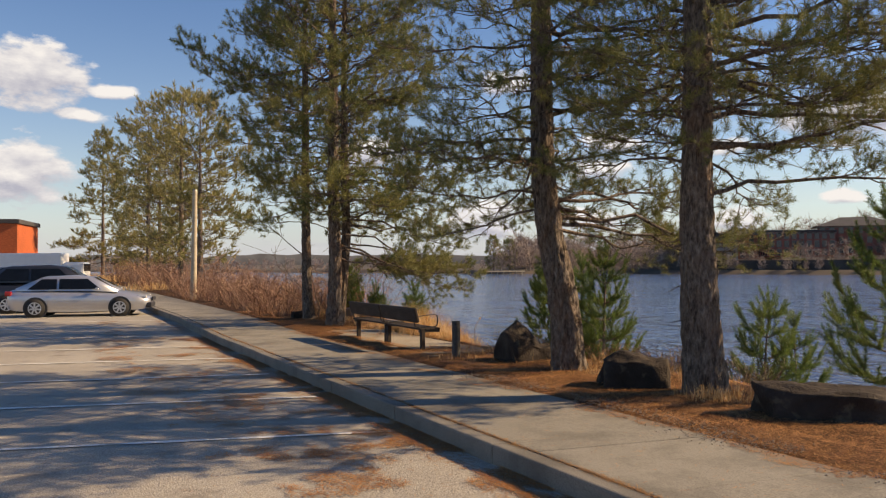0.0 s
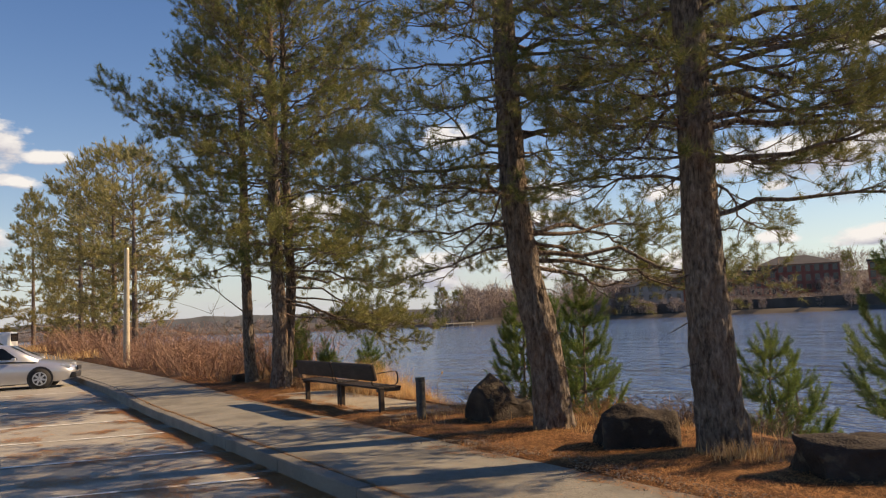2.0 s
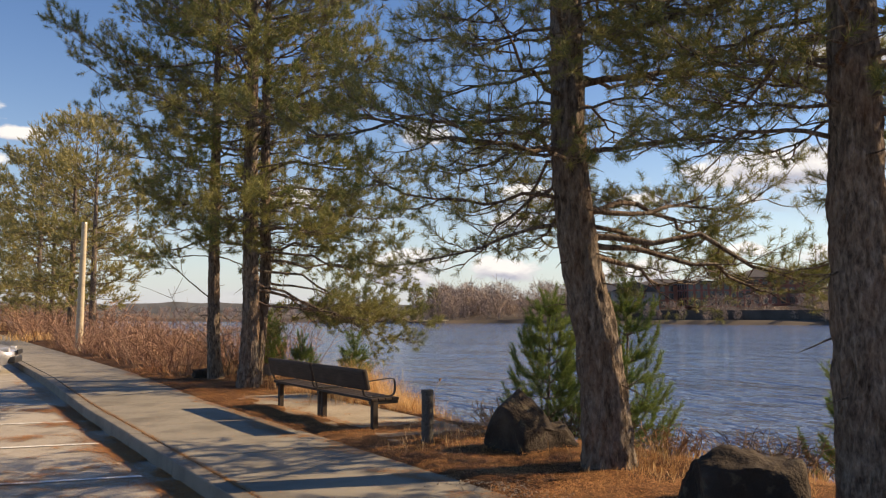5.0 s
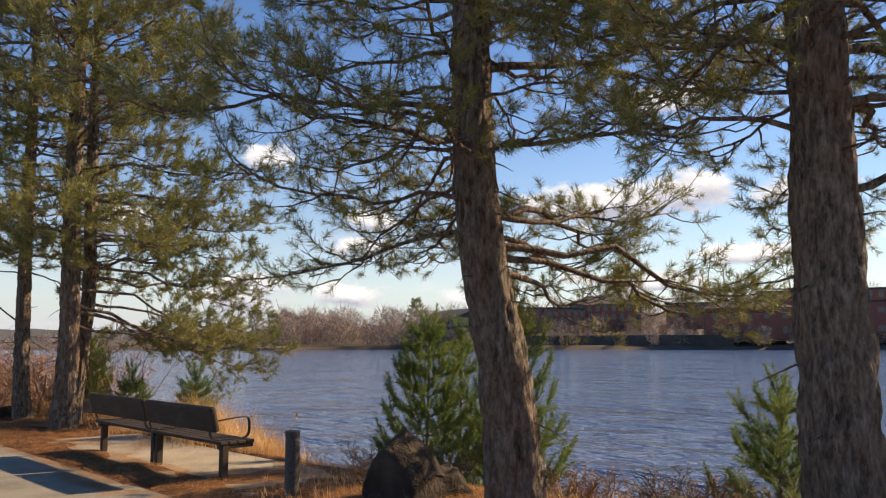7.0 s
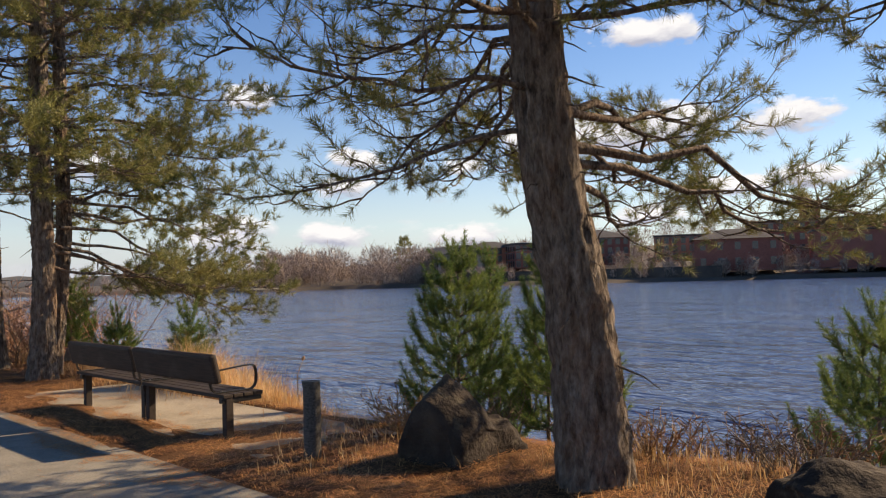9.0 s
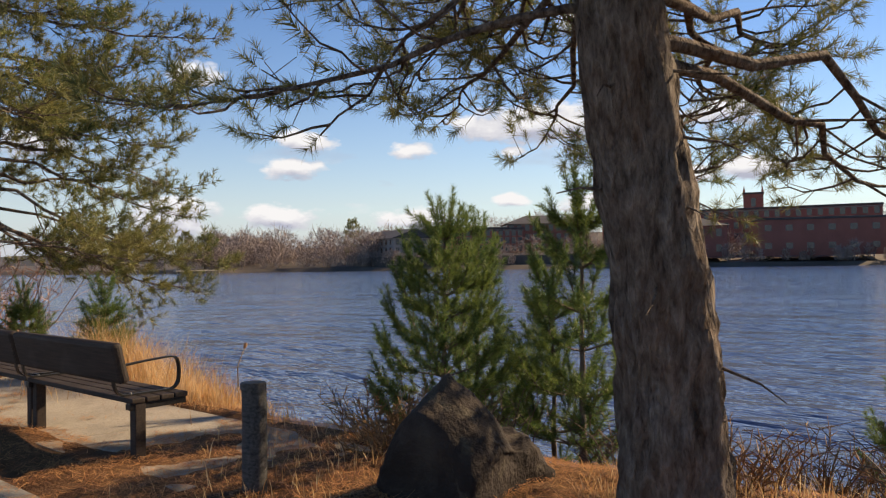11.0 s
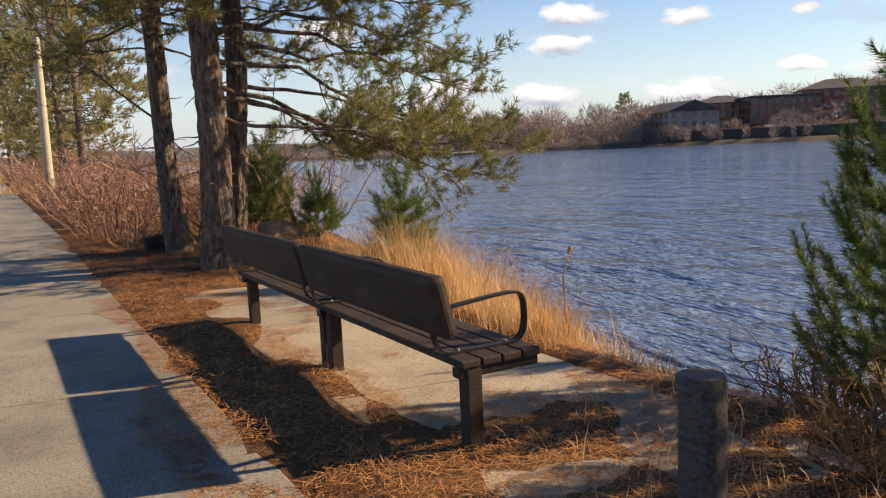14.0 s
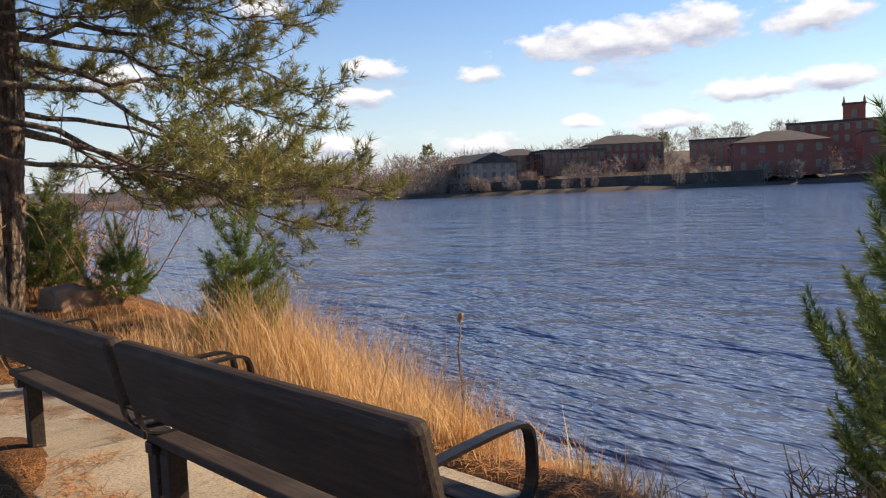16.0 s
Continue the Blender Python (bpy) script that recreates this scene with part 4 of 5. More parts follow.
def saloon(at, turn, paint, label, s=1.0, tall=1.0, roof_to=-1.95):
    """A four-door car, its nose to +x."""
    root = thing("car", label, "car", at, "parked vehicles")
    root.rotation_euler.z = turn
    root.scale = (s, s, s)
    T = tall
    body = [(-2.38, [0.55, 0.62, 0.66, 0.55, 0.0], [0.38, 0.5, 0.72, 0.90 * T, 0.93 * T]),
            (-2.25, [0.72, 0.80, 0.84, 0.74, 0.0], [0.26, 0.45, 0.74, 0.97 * T, 1.0 * T]),
            (-1.7, [0.78, 0.88, 0.90, 0.80, 0.0], [0.2, 0.42, 0.74, 0.99 * T, 1.02 * T]),
            (-0.6, [0.80, 0.90, 0.91, 0.84, 0.0], [0.18, 0.42, 0.72, 0.95 * T, 0.98 * T]),
            (0.9, [0.80, 0.90, 0.91, 0.83, 0.0], [0.18, 0.42, 0.70, 0.92 * T, 0.98 * T]),
            (1.7, [0.77, 0.87, 0.88, 0.74, 0.0], [0.2, 0.42, 0.66, 0.82 * T, 0.88 * T]),
            (2.2, [0.66, 0.76, 0.76, 0.62, 0.0], [0.24, 0.42, 0.60, 0.72 * T, 0.76 * T]),
            (2.40, [0.42, 0.52, 0.52, 0.42, 0.0], [0.3, 0.42, 0.56, 0.64 * T, 0.66 * T])]
    ob = part("body", hull(body), paint, root, "", True)
    mod = ob.modifiers.new("round", "SUBSURF")
    mod.levels = mod.render_levels = 1
    r0 = roof_to
    cab = [(r0 - 0.1, [0.72, 0.70, 0.62, 0.0], [0.93 * T, 1.0 * T, 1.03 * T, 1.04 * T]),
           (r0 + 0.75, [0.76, 0.72, 0.58, 0.0], [0.93 * T, 1.2 * T, 1.40 * T, 1.43 * T]),
           (-0.1, [0.78, 0.74, 0.60, 0.0], [0.92 * T, 1.2 * T, 1.44 * T, 1.47 * T]),
           (0.45, [0.78, 0.74, 0.58, 0.0], [0.91 * T, 1.18 * T, 1.38 * T, 1.41 * T]),
           (1.25, [0.76, 0.72, 0.66, 0.0], [0.86 * T, 0.93 * T, 0.96 * T, 0.97 * T])]
    part("cabin", hull(cab), paint, root, "", True)
    for side in (1, -1):
        for a, b, nm in ((r0 + 0.42, -0.72, "rear_window"), (-0.64, 0.28, "front_window")):
            bm = bmesh.new()
            lo, hi = 0.98 * T, 1.34 * T
            sl = 0.32
            quad = [(a - (0.12 if nm == "rear_window" else 0), 0.797, lo), (b + (0.44 if nm == "front_window" else 0), 0.805, lo), (b, 0.69, hi), (a + (sl if nm == "rear_window" else 0), 0.69, hi)]
            vs = [bm.verts.new((x, side * (w + 0.012), z)) for x, w, z in quad]
            bm.faces.new(vs)
            bmesh.ops.solidify(bm, geom=list(bm.faces), thickness=0.012)
            part(nm, bm, GLASS, root, "dark tinted window glass")
        part("mirror", box((0.12, 0.16, 0.1), (0.62, side * 0.93, 0.98 * T), 0.03), paint, root)
        part("headlamp", box((0.34, 0.22, 0.13), (2.08, side * 0.60, 0.68 * T), 0.04), LAMP_CLEAR, root, "clear headlamp")
        part("tail_lamp", box((0.2, 0.2, 0.16), (-2.27, side * 0.70, 0.84 * T), 0.03), LAMP_RED, root, "red tail lamp")
        for x in (-0.42, 0.5):
            part("door_handle", box((0.17, 0.03, 0.03), (x - 0.35, side * 0.915, 0.84 * T), 0.01), paint, root)
        for x in (-1.38, 1.37):
            part("wheel_arch", drum(0.385, 0.10, (x, side * 0.86, 0.33), 26, turn=Matrix.Rotation(radians(90), 4, "X")), TRIM, root)
            wheel(root, x, side * 0.86, 0.325, side)
    bm = bmesh.new()
    vs = [bm.verts.new(p) for p in ((1.2, 0.68, 0.985 * T), (1.2, -0.68, 0.985 * T), (0.47, -0.56, 1.395 * T), (0.47, 0.56, 1.395 * T))]
    bm.faces.new(vs)
    bmesh.ops.solidify(bm, geom=list(bm.faces), thickness=-0.012)
    part("windscreen", bm, GLASS, root, "dark windscreen glass")
    bm = bmesh.new()
    vs = [bm.verts.new(p) for p in ((r0 - 0.02, 0.62, 1.06 * T), (r0 + 0.68, 0.54, 1.39 * T), (r0 + 0.68, -0.54, 1.39 * T), (r0 - 0.02, -0.62, 1.06 * T))]
    bm.faces.new(vs)
    bmesh.ops.solidify(bm, geom=list(bm.faces), thickness=-0.012)
    part("rear_screen", bm, GLASS, root, "dark rear glass")
    part("bumper_front", box((0.22, 1.3, 0.2), (2.3, 0, 0.38), 0.06), TRIM, root, "black front bumper")
    part("grille", box((0.05, 0.8, 0.14), (2.42, 0, 0.6 * T), 0.02), TRIM, root)
    return root


SILVER = m_car_paint("silver_paint", (0.52, 0.53, 0.56))
DARK = m_car_paint("dark_grey_paint", (0.03, 0.032, 0.036), 0.4)
WHITE = m_car_paint("white_paint", (0.70, 0.71, 0.72), 0.0)
saloon((-2.55, 33.8, 0.04), radians(-5), SILVER, "silver four-door saloon car parked nose to the kerb", 1.04)
saloon((-3.9, 37.0, 0.04), radians(-5), DARK, "dark grey car parked behind the silver saloon", 1.1, 1.2, -2.2)
saloon((-9.5, 62, 0.05), radians(-70), WHITE, "white car parked across the lot", 1.05, 1.1)

# truck bodies and building over the lot's far end
BRICK_ORANGE = m_brick("orange_brick", (0.52, 0.13, 0.055))
ROOF_DARK = plain("dark_roofing", (0.055, 0.052, 0.052), 0.85, 0, 0.3, 0.8)
PALE_WALL = plain("pale_painted_wall", (0.62, 0.60, 0.57), 0.8, 0, 0.12, 0.5)
WIN = Mat("far_window_glass", 0.12, 0, 0.6).color((0.03, 0.036, 0.045)).m
FRAME = plain("stone_window_frame", (0.19, 0.155, 0.13), 0.6, 0, 0.1, 3)


def building(name, label, at, turn, size, wall_mat, floors, cols, roof="flat", roof_mat=None, roof_h=2.0, win=(1.1, 1.6), gap=0.55, sides=("front",), band=None):
    """A block with storeys of real window openings as recessed panes in frames, and a roof. Local -y is the front."""
    root = thing(name, label, "building", at)
    root.rotation_euler.z = turn
    w, d, h = size
    part("wall", box((w, d, h), (0, 0, h / 2)), wall_mat, root)
    if roof == "flat":
        part("roof", box((w + 0.5, d + 0.5, 0.5), (0, 0, h + 0.25), 0.06), roof_mat or ROOF_DARK, root)
    else:
        bm = bmesh.new()
        o = 0.6
        a = [bm.verts.new((sx * (w / 2 + o), sy * (d / 2 + o), h)) for sx, sy in ((-1, -1), (1, -1), (1, 1), (-1, 1))]
        if roof == "gable":
            r = [bm.verts.new((0, -d / 2 - o, h + roof_h)), bm.verts.new((0, d / 2 + o, h + roof_h))]
            for f in ((a[0], a[1], r[0]), (a[1], a[2], r[1], r[0]), (a[2], a[3], r[1]), (a[3], a[0], r[0], r[1]), (a[3], a[2], a[1], a[0])):
                bm.faces.new(f)
        else:
            k = w / 2 - d * 0.45
            r = [bm.verts.new((-k, 0, h + roof_h)), bm.verts.new((k, 0, h + roof_h))]
            for f in ((a[0], a[1], r[1], r[0]), (a[1], a[2], r[1]), (a[2], a[3], r[0], r[1]), (a[3], a[0], r[0]), (a[3], a[2], a[1], a[0])):
                bm.faces.new(f)
        part("roof", bm, roof_mat or ROOF_DARK, root)
    if band:
        part("cornice", box((w + 0.2, d + 0.2, 0.35), (0, 0, h - 0.3), 0.03), band, root)
    fh = h / floors
    pane_me, frame_me = None, None
    for side in sides:
        n = cols if side == "front" else max(2, int(cols * d / w))
        span = w if side == "front" else d
        for f in range(floors):
            for c in range(n):
                u = (c + 0.5) / n * span - span / 2
                z = fh * (f + gap)
                if pane_me is None:
                    wn_ob = part("window", box((win[0] + 0.16, 0.10, win[1] + 0.16), (0, 0, 0)), FRAME, root)
                    frame_me = wn_ob.data
                    pn = part("pane", box((win[0], 0.06, win[1]), (0, 0, 0)), WIN, wn_ob, at=(0, -0.05, 0))
                    pane_me = pn.data
                else:
                    wn_ob = child("window", frame_me, root)
                    child("pane", pane_me, wn_ob, (0, -0.05, 0))
                if side == "front":
                    wn_ob.location = (u, -d / 2 - 0.02, z)
                else:
                    sx = 1 if side == "right" else -1
                    wn_ob.location = (sx * (w / 2 + 0.02), u, z)
                    wn_ob.rotation_euler.z = radians(90 * sx)
    return root


building("brick_building", "orange-brick flat-roofed block beyond the lot", (-26.5, 108, 0.0), radians(-4), (22, 10, 6.8), BRICK_ORANGE, 2, 3, win=(1.4, 1.2))
van = thing("box_truck", "white box truck parked far across the lot", "truck", (-10.8, 84, 0.04), "parked vehicles")
van.rotation_euler.z = radians(-12)
part("cargo_box", box((6.5, 2.3, 2.3), (-1.2, 0, 1.95), 0.06), WHITE, van)
part("cab", box((1.9, 2.1, 1.7), (3.1, 0, 1.4), 0.25), WHITE, van)
part("windscreen", box((0.1, 1.8, 0.7), (4.03, 0, 1.75), 0.03), GLASS, van)
for x in (-3.2, 2.8):
    for s in (1, -1):
        wheel(van, x, s * 1.0, 0.48, s)
saloon((-12.2, 78, 0.04), radians(60), DARK, "dark car parked far across the lot", 1.05, 1.2, -2.2)

# chain-link fence beyond the lot
fence = thing("fence", "grey wire fence with steel posts at the lot's end", "fence", (0, 0, 0))
for k in range(9):
    x = -22 + k * 2.4
    part("post", drum(0.03, 1.9, (x, 92, 0.95), 8), GALV, fence)
for z in (0.15, 1.0, 1.85):
    part("rail", box((19.4, 0.04, 0.04), (-12.4, 92, z)), GALV, fence)

# ---------------------------------------------------------------- brush
def brush_into(acc, at, r, h, n, seed, thick=1.0):
    """Many thin forked stems from one stool."""
    global rng
    rng = np.random.default_rng(seed)
    at = np.array(at)
    for _ in range(n):
        a = rng.uniform(0, 6.28)
        o = rng.uniform(0, 0.5) * r
        s = at + np.array([math.cos(a) * o, math.sin(a) * o, -0.05])
        lean = rng.uniform(0.1, 0.95)
        d = np.array([math.cos(a) * lean, math.sin(a) * lean, 1.0])
        L = h * rng.uniform(0.45, 1.05)
        p = s + d * L * np.linspace(0, 1, 5)[:, None] + wobble(5, 0.06 * L)
        acc.tube(p, np.linspace(0.008, 0.003, 5) * thick, 3)
        for _ in range(rng.integers(6, 11)):
            u = rng.uniform(0.2, 0.98) * 4
            m = min(3, int(u))
            q = p[m] + (p[m + 1] - p[m]) * (u - m)
            dd = np.array([*rng.normal(size=2) * 0.7, rng.uniform(0.1, 0.9)])
            ls = L * rng.uniform(0.12, 0.38)
            acc.tube(q + dd * ls * np.linspace(0, 1, 3)[:, None] + wobble(3, 0.05 * ls), np.linspace(0.0045, 0.002, 3) * thick, 3)


random.seed(11)
red = Acc()
k = 0
for yy in np.arange(27.4, 48, 1.2):
    for oo in (3.0, 4.3, 5.8):
        x = float(kx(yy)) + oo + random.uniform(-0.4, 0.4)
        brush_into(red, (x, yy, ground_at(x, yy)), 1.3, random.uniform(0.8, 1.4) + 0.12 * (oo - 3), 26, 300 + k, 1.5)
        k += 1
for yy in np.arange(50, 100, 3.4):
    for oo in (3.6, 6.2):
        x = float(kx(yy)) + oo + random.uniform(-0.6, 0.6)
        brush_into(red, (x, yy, ground_at(x, yy)), 2.2, random.uniform(1.5, 2.4), 20, 300 + k, 3.0)
        k += 1
tagged(new("red_brush", red.mesh("red_brush", TWIG_RED)), "leafless reddish brush in a thicket beside the path", "brush", "", "stuff")
grey, brown = Acc(), Acc()
for x, yy, h, acc in [(7.4, 16.3, 0.5, brown), (7.9, 15.6, 0.55, grey), (7.0, 15.6, 0.3, brown), (8.6, 14.4, 0.6, grey), (8.9, 13.2, 0.55, brown), (8.4, 12.2, 0.5, grey), (9.3, 11.4, 0.6, grey),
                      (8.2, 17.3, 0.5, grey), (8.5, 18.3, 0.4, grey), (9.8, 13.6, 0.6, brown), (7.5, 16.0, 0.4, brown), (8.0, 13.4, 0.45, brown), (8.9, 12.4, 0.5, brown), (7.9, 16.9, 0.5, brown), (8.2, 18.8, 0.35, grey), (10.4, 11.2, 0.6, grey)]:
    brush_into(acc, (x, yy, ground_at(x, yy)), 0.8, h, 48, 500 + int(x * 100))
tagged(new("bramble", grey.mesh("bramble", TWIG)), "tangled grey bramble twigs on the bank", "brush", "", "stuff")
tagged(new("dry_brush", brown.mesh("dry_brush", DEADLEAF)), "low brown dry brush at the bank's edge", "brush", "", "stuff")
for sx, sy, sh, seed in ((5.05, 26.4, 2.3, 61), (5.9, 28.6, 2.4, 62)):
    acc = Acc()
    brush_into(acc, (0, 0, 0), 0.3, sh, 5, seed, 1.6)
    ob = tagged(new("bare_shrub", acc.mesh("bare_shrub", TWIG)), "thin bare grey shrub by the twin pine", "shrub", "bare shrubs")
    ob.location = (sx, sy, ground_at(sx, sy))

# twig with a dried bud, standing in the grass
rng = np.random.default_rng(5)
tw = thing("dry_stalk", "thin bent stalk ending in a dried bud", "plant", (7.95, 19.9, ground_at(7.95, 19.9)))
acc = Acc()
tip = np.array([8.2 - 7.95, 20.4 - 19.9, 0.46 - ground_at(7.95, 19.9)])
path = np.array([(0, 0, -0.05), (-0.05, 0.02, 0.3), (-0.06, 0.08, 0.6), (-0.02, 0.18, tip[2] - 0.20), (0.12, 0.33, tip[2] - 0.06), tip])
acc.tube(path, [0.012, 0.011, 0.010, 0.009, 0.008, 0.006], 5)
acc.tube(np.array([path[2], path[2] + (0.12, 0.05, 0.18)]), [0.004, 0.002], 4)
child("stem", acc.mesh("stem", TWIG), tw)
bm = bmesh.new()
bmesh.ops.create_icosphere(bm, subdivisions=2, radius=0.025)
for v in bm.verts:
    v.co = Vector((v.co.x * 1.0 + v.co.z * 0.5, v.co.y * 0.9, v.co.z * 1.7 + 0.02))
part("bud", bm, DEADLEAF, tw, "brown dried bud", at=tuple(tip))

# ---------------------------------------------------------------- dry grass, litter
rng = np.random.default_rng(9)


def on_ground(x, y):
    o = x - kx(y)
    return np.where(o > WALK_W, verge_z(o, y), np.where(o > 0, walk_z(y), walk_z(y) - KERB_H))


V, T, n0 = [], [], 0
for cx, cy, r, n, h in [(7.0, 20.9, 0.75, 2900, 0.8), (6.75, 21.3, 0.4, 900, 0.95), (7.3, 19.4, 0.5, 1500, 0.5), (6.35, 22.6, 0.7, 700, 0.3), (7.5, 18.0, 0.4, 500, 0.3), (7.0, 18.9, 0.35, 900, 0.3), (6.6, 24.4, 0.9, 420, 0.22), (7.65, 20.5, 0.5, 1100, 0.85),
                        (5.9, 25.0, 0.7, 300, 0.2), (7.3, 9.75, 0.3, 700, 0.22), (7.3, 13.4, 0.4, 450, 0.13), (7.9, 13.0, 0.6, 500, 0.22), (8.4, 11.6, 0.7, 450, 0.22), (7.1, 12.6, 0.4, 300, 0.12),
                        (6.5, 15.7, 0.8, 300, 0.2), (5.6, 15.2, 0.6, 110, 0.16), (-4.0, 100, 6, 2500, 1.0), (1.0, 62, 3, 1200, 0.6), (5.3, 28.0, 0.8, 500, 0.4)]:
    p = np.stack([cx + rng.normal(size=n) * r * 0.6, cy + rng.normal(size=n) * r * 0.8], 1)
    z = on_ground(p[:, 0], p[:, 1])
    pos = np.stack([p[:, 0], p[:, 1], z - 0.02], 1)
    pos = pos[(p[:, 0] - kx(p[:, 1]) > 2.1) | (p[:, 1] > 50)]
    far = cy > 50
    v, t = blades(len(pos), pos, h, 0.0032 * (8 if far else 1), 0.62)
    V.append(v), T.append(t + n0)
    n0 += len(v)
tagged(new("dry_grass", np_mesh("dry_grass", np.concatenate(V), [np.concatenate(T)], GRASS)), "golden dry grass on the river bank", "grass", "", "stuff")

# fallen needles: short strands lying flat, in drifts
n = 430000
yy = rng.uniform(4, 30, n)
oo = rng.uniform(-3.2, 6.0, n)
fld = np.array([noise.noise((o * 1.1, y * 0.8, 5)) + 0.6 * noise.noise((o * 3.3, y * 2.6, 1)) for o, y in zip(oo, yy)])
keep = np.where(oo > 1.82 - 0.75 * fld, 0.95 - 0.93 * ((oo > 2.85 + 0.5 * fld) & (oo < 4.25) & (yy > 17.3 + 1.2 * fld) & (yy < 22.4 + fld)) * (fld < 0.38), np.where(oo > 0, 0.015 + 0.5 * (oo > 1.75) * (fld > 0.2), np.where((oo < -0.25), 0.014 + 0.75 * (fld > 0.36) * (oo > -2.6) + 0.45 * (oo > -0.75) * (fld > -0.05), 0.02)))
s = rng.uniform(0, 1, n) < keep
yy, oo = yy[s], oo[s]
xx = kx(yy) + oo
zz = on_ground(xx, yy) + 0.008 + 0.03 * np.array([noise.noise((x * 1.7, y * 1.7, 0.3)) + 0.5 * noise.noise((x * 5, y * 5, 2.3)) for x, y in zip(xx, yy)]) * (oo > 2) + rng.uniform(0, 0.02, len(xx)) * (oo > 2)
zz = np.maximum(zz, np.where((oo > 0) & (oo < 2.05), walk_z(yy) + 0.006, -9))
zz = np.maximum(zz, np.where((oo > 2.6) & (oo < 4.22) & (yy > 15.7) & (yy < 22.4), walk_z(yy) + 0.02, -9))
m = len(xx)
a = rng.uniform(0, 6.28, m)
ln = rng.uniform(0.05, 0.13, m)
d = np.stack([np.cos(a), np.sin(a), rng.uniform(-0.1, 0.3, m) * (oo > 2)], 1)
side = np.stack([-np.sin(a), np.cos(a), 0 * a], 1) * 0.0027
p = np.stack([xx, yy, zz], 1)
v = np.stack([p - side, p + side, p + d * ln[:, None]], 1).reshape(-1, 3)
tagged(new("fallen_needles", np_mesh("fallen_needles", v, [np.arange(len(v)).reshape(-1, 3)], LITTER)), "rust-brown fallen pine needles in drifts", "leaf litter", "", "stuff")

# drifts of needles on the lot and along the gutter
n = 150000
yy = rng.uniform(3, 24, n)
oo = -KERB_W - 2.9 * rng.uniform(0, 1, n) ** 1.5
fld = np.array([noise.noise((o * 0.9 + 7, y * 1.3, 2)) + 0.5 * noise.noise((o * 4.1, y * 3.6, 8)) for o, y in zip(oo, yy)])
s = fld > np.where(oo > -0.55, -0.22, 0.30)
yy, oo = yy[s], oo[s]
m = len(yy)
a = rng.uniform(0, 6.28, m)
p = np.stack([kx(yy) + oo, yy, walk_z(yy) - KERB_H + 0.010 + rng.uniform(0, 0.014, m)], 1)
d = np.stack([np.cos(a), np.sin(a), rng.uniform(-0.05, 0.18, m)], 1) * rng.uniform(0.05, 0.12, m)[:, None]
side = np.stack([-np.sin(a), np.cos(a), 0 * a], 1) * 0.0034
v = np.stack([p - side, p + side, p + d], 1).reshape(-1, 3)
tagged(new("gutter_needles", np_mesh("gutter_needles", v, [np.arange(len(v)).reshape(-1, 3)], LITTER)), "rusty pine needles drifted against the kerb", "leaf litter", "", "stuff")
# crumbs and needles caught in the joint behind the kerb
n = 9000
yy = rng.uniform(3, 26, n)
oo = rng.normal(size=n) * 0.022
s = np.array([noise.noise((y * 1.1, 3, 6)) for y in yy]) > -0.15 + 0.3 * rng.normal(size=n)
yy, oo = yy[s], oo[s]
m = len(yy)
a = rng.normal(size=m) * 0.6 + 1.7
p = np.stack([kx(yy) + oo, yy, walk_z(yy) + rng.uniform(-0.006, 0.008, m)], 1)
d = np.stack([np.cos(a), np.sin(a), rng.uniform(-0.02, 0.12, m)], 1) * rng.uniform(0.04, 0.09, m)[:, None]
side = np.stack([-np.sin(a), np.cos(a), 0 * a], 1) * 0.004
v = np.stack([p - side, p + side, p + d], 1).reshape(-1, 3)
tagged(new("joint_litter", np_mesh("joint_litter", v, [np.arange(len(v)).reshape(-1, 3)], DEADLEAF)), "brown litter caught in the joint behind the kerb", "leaf litter", "", "stuff")
n = 4200
yy = rng.uniform(3.5, 13.5, n)
oo = WALK_W + 0.10 + rng.normal(size=n) * 0.17
ok = np.array([noise.noise((o, y * 0.7, 4)) for o, y in zip(oo, yy)]) > -0.12
yy, oo = yy[ok], oo[ok]
m = len(yy)
size = rng.uniform(0.004, 0.013, m)[:, None] * rng.uniform(0.7, 1.3, (m, 3))
octa = np.array([(1, 0, 0), (-1, 0, 0), (0, 1, 0), (0, -1, 0), (0, 0, 0.7), (0, 0, -0.7)], float)
at = np.stack([kx(yy) + oo, yy, np.where(oo < WALK_W, walk_z(yy), verge_z(oo, yy) + 0.012) + 0.006], 1)
v = (at[:, None] + octa * size[:, None] * rng.uniform(0.8, 1.2, (m, 6, 1))).reshape(-1, 3)
f = np.array([(0, 2, 4), (2, 1, 4), (1, 3, 4), (3, 0, 4), (2, 0, 5), (1, 2, 5), (3, 1, 5), (0, 3, 5)])
f = (np.arange(m)[:, None, None] * 6 + f).reshape(-1, 3)
tagged(new("gravel", np_mesh("gravel", v, [f], plain("pale_gravel", (0.26, 0.225, 0.18), 0.9, 0, 0.4, 25))), "loose pale gravel along the pavement's edge", "gravel", "", "stuff")

# ---------------------------------------------------------------- far bank
FAR_SOIL = plain("far_bank_ground", (0.075, 0.058, 0.040), 0.95, 0, 0.45, 0.12)
SHORE = np.array([(-420, 900), (-60, 470), (40, 300), (84, 204), (108, 192), (131, 150), (152, 120), (169, 94), (190, 50), (215, -20), (260, -160)], float)


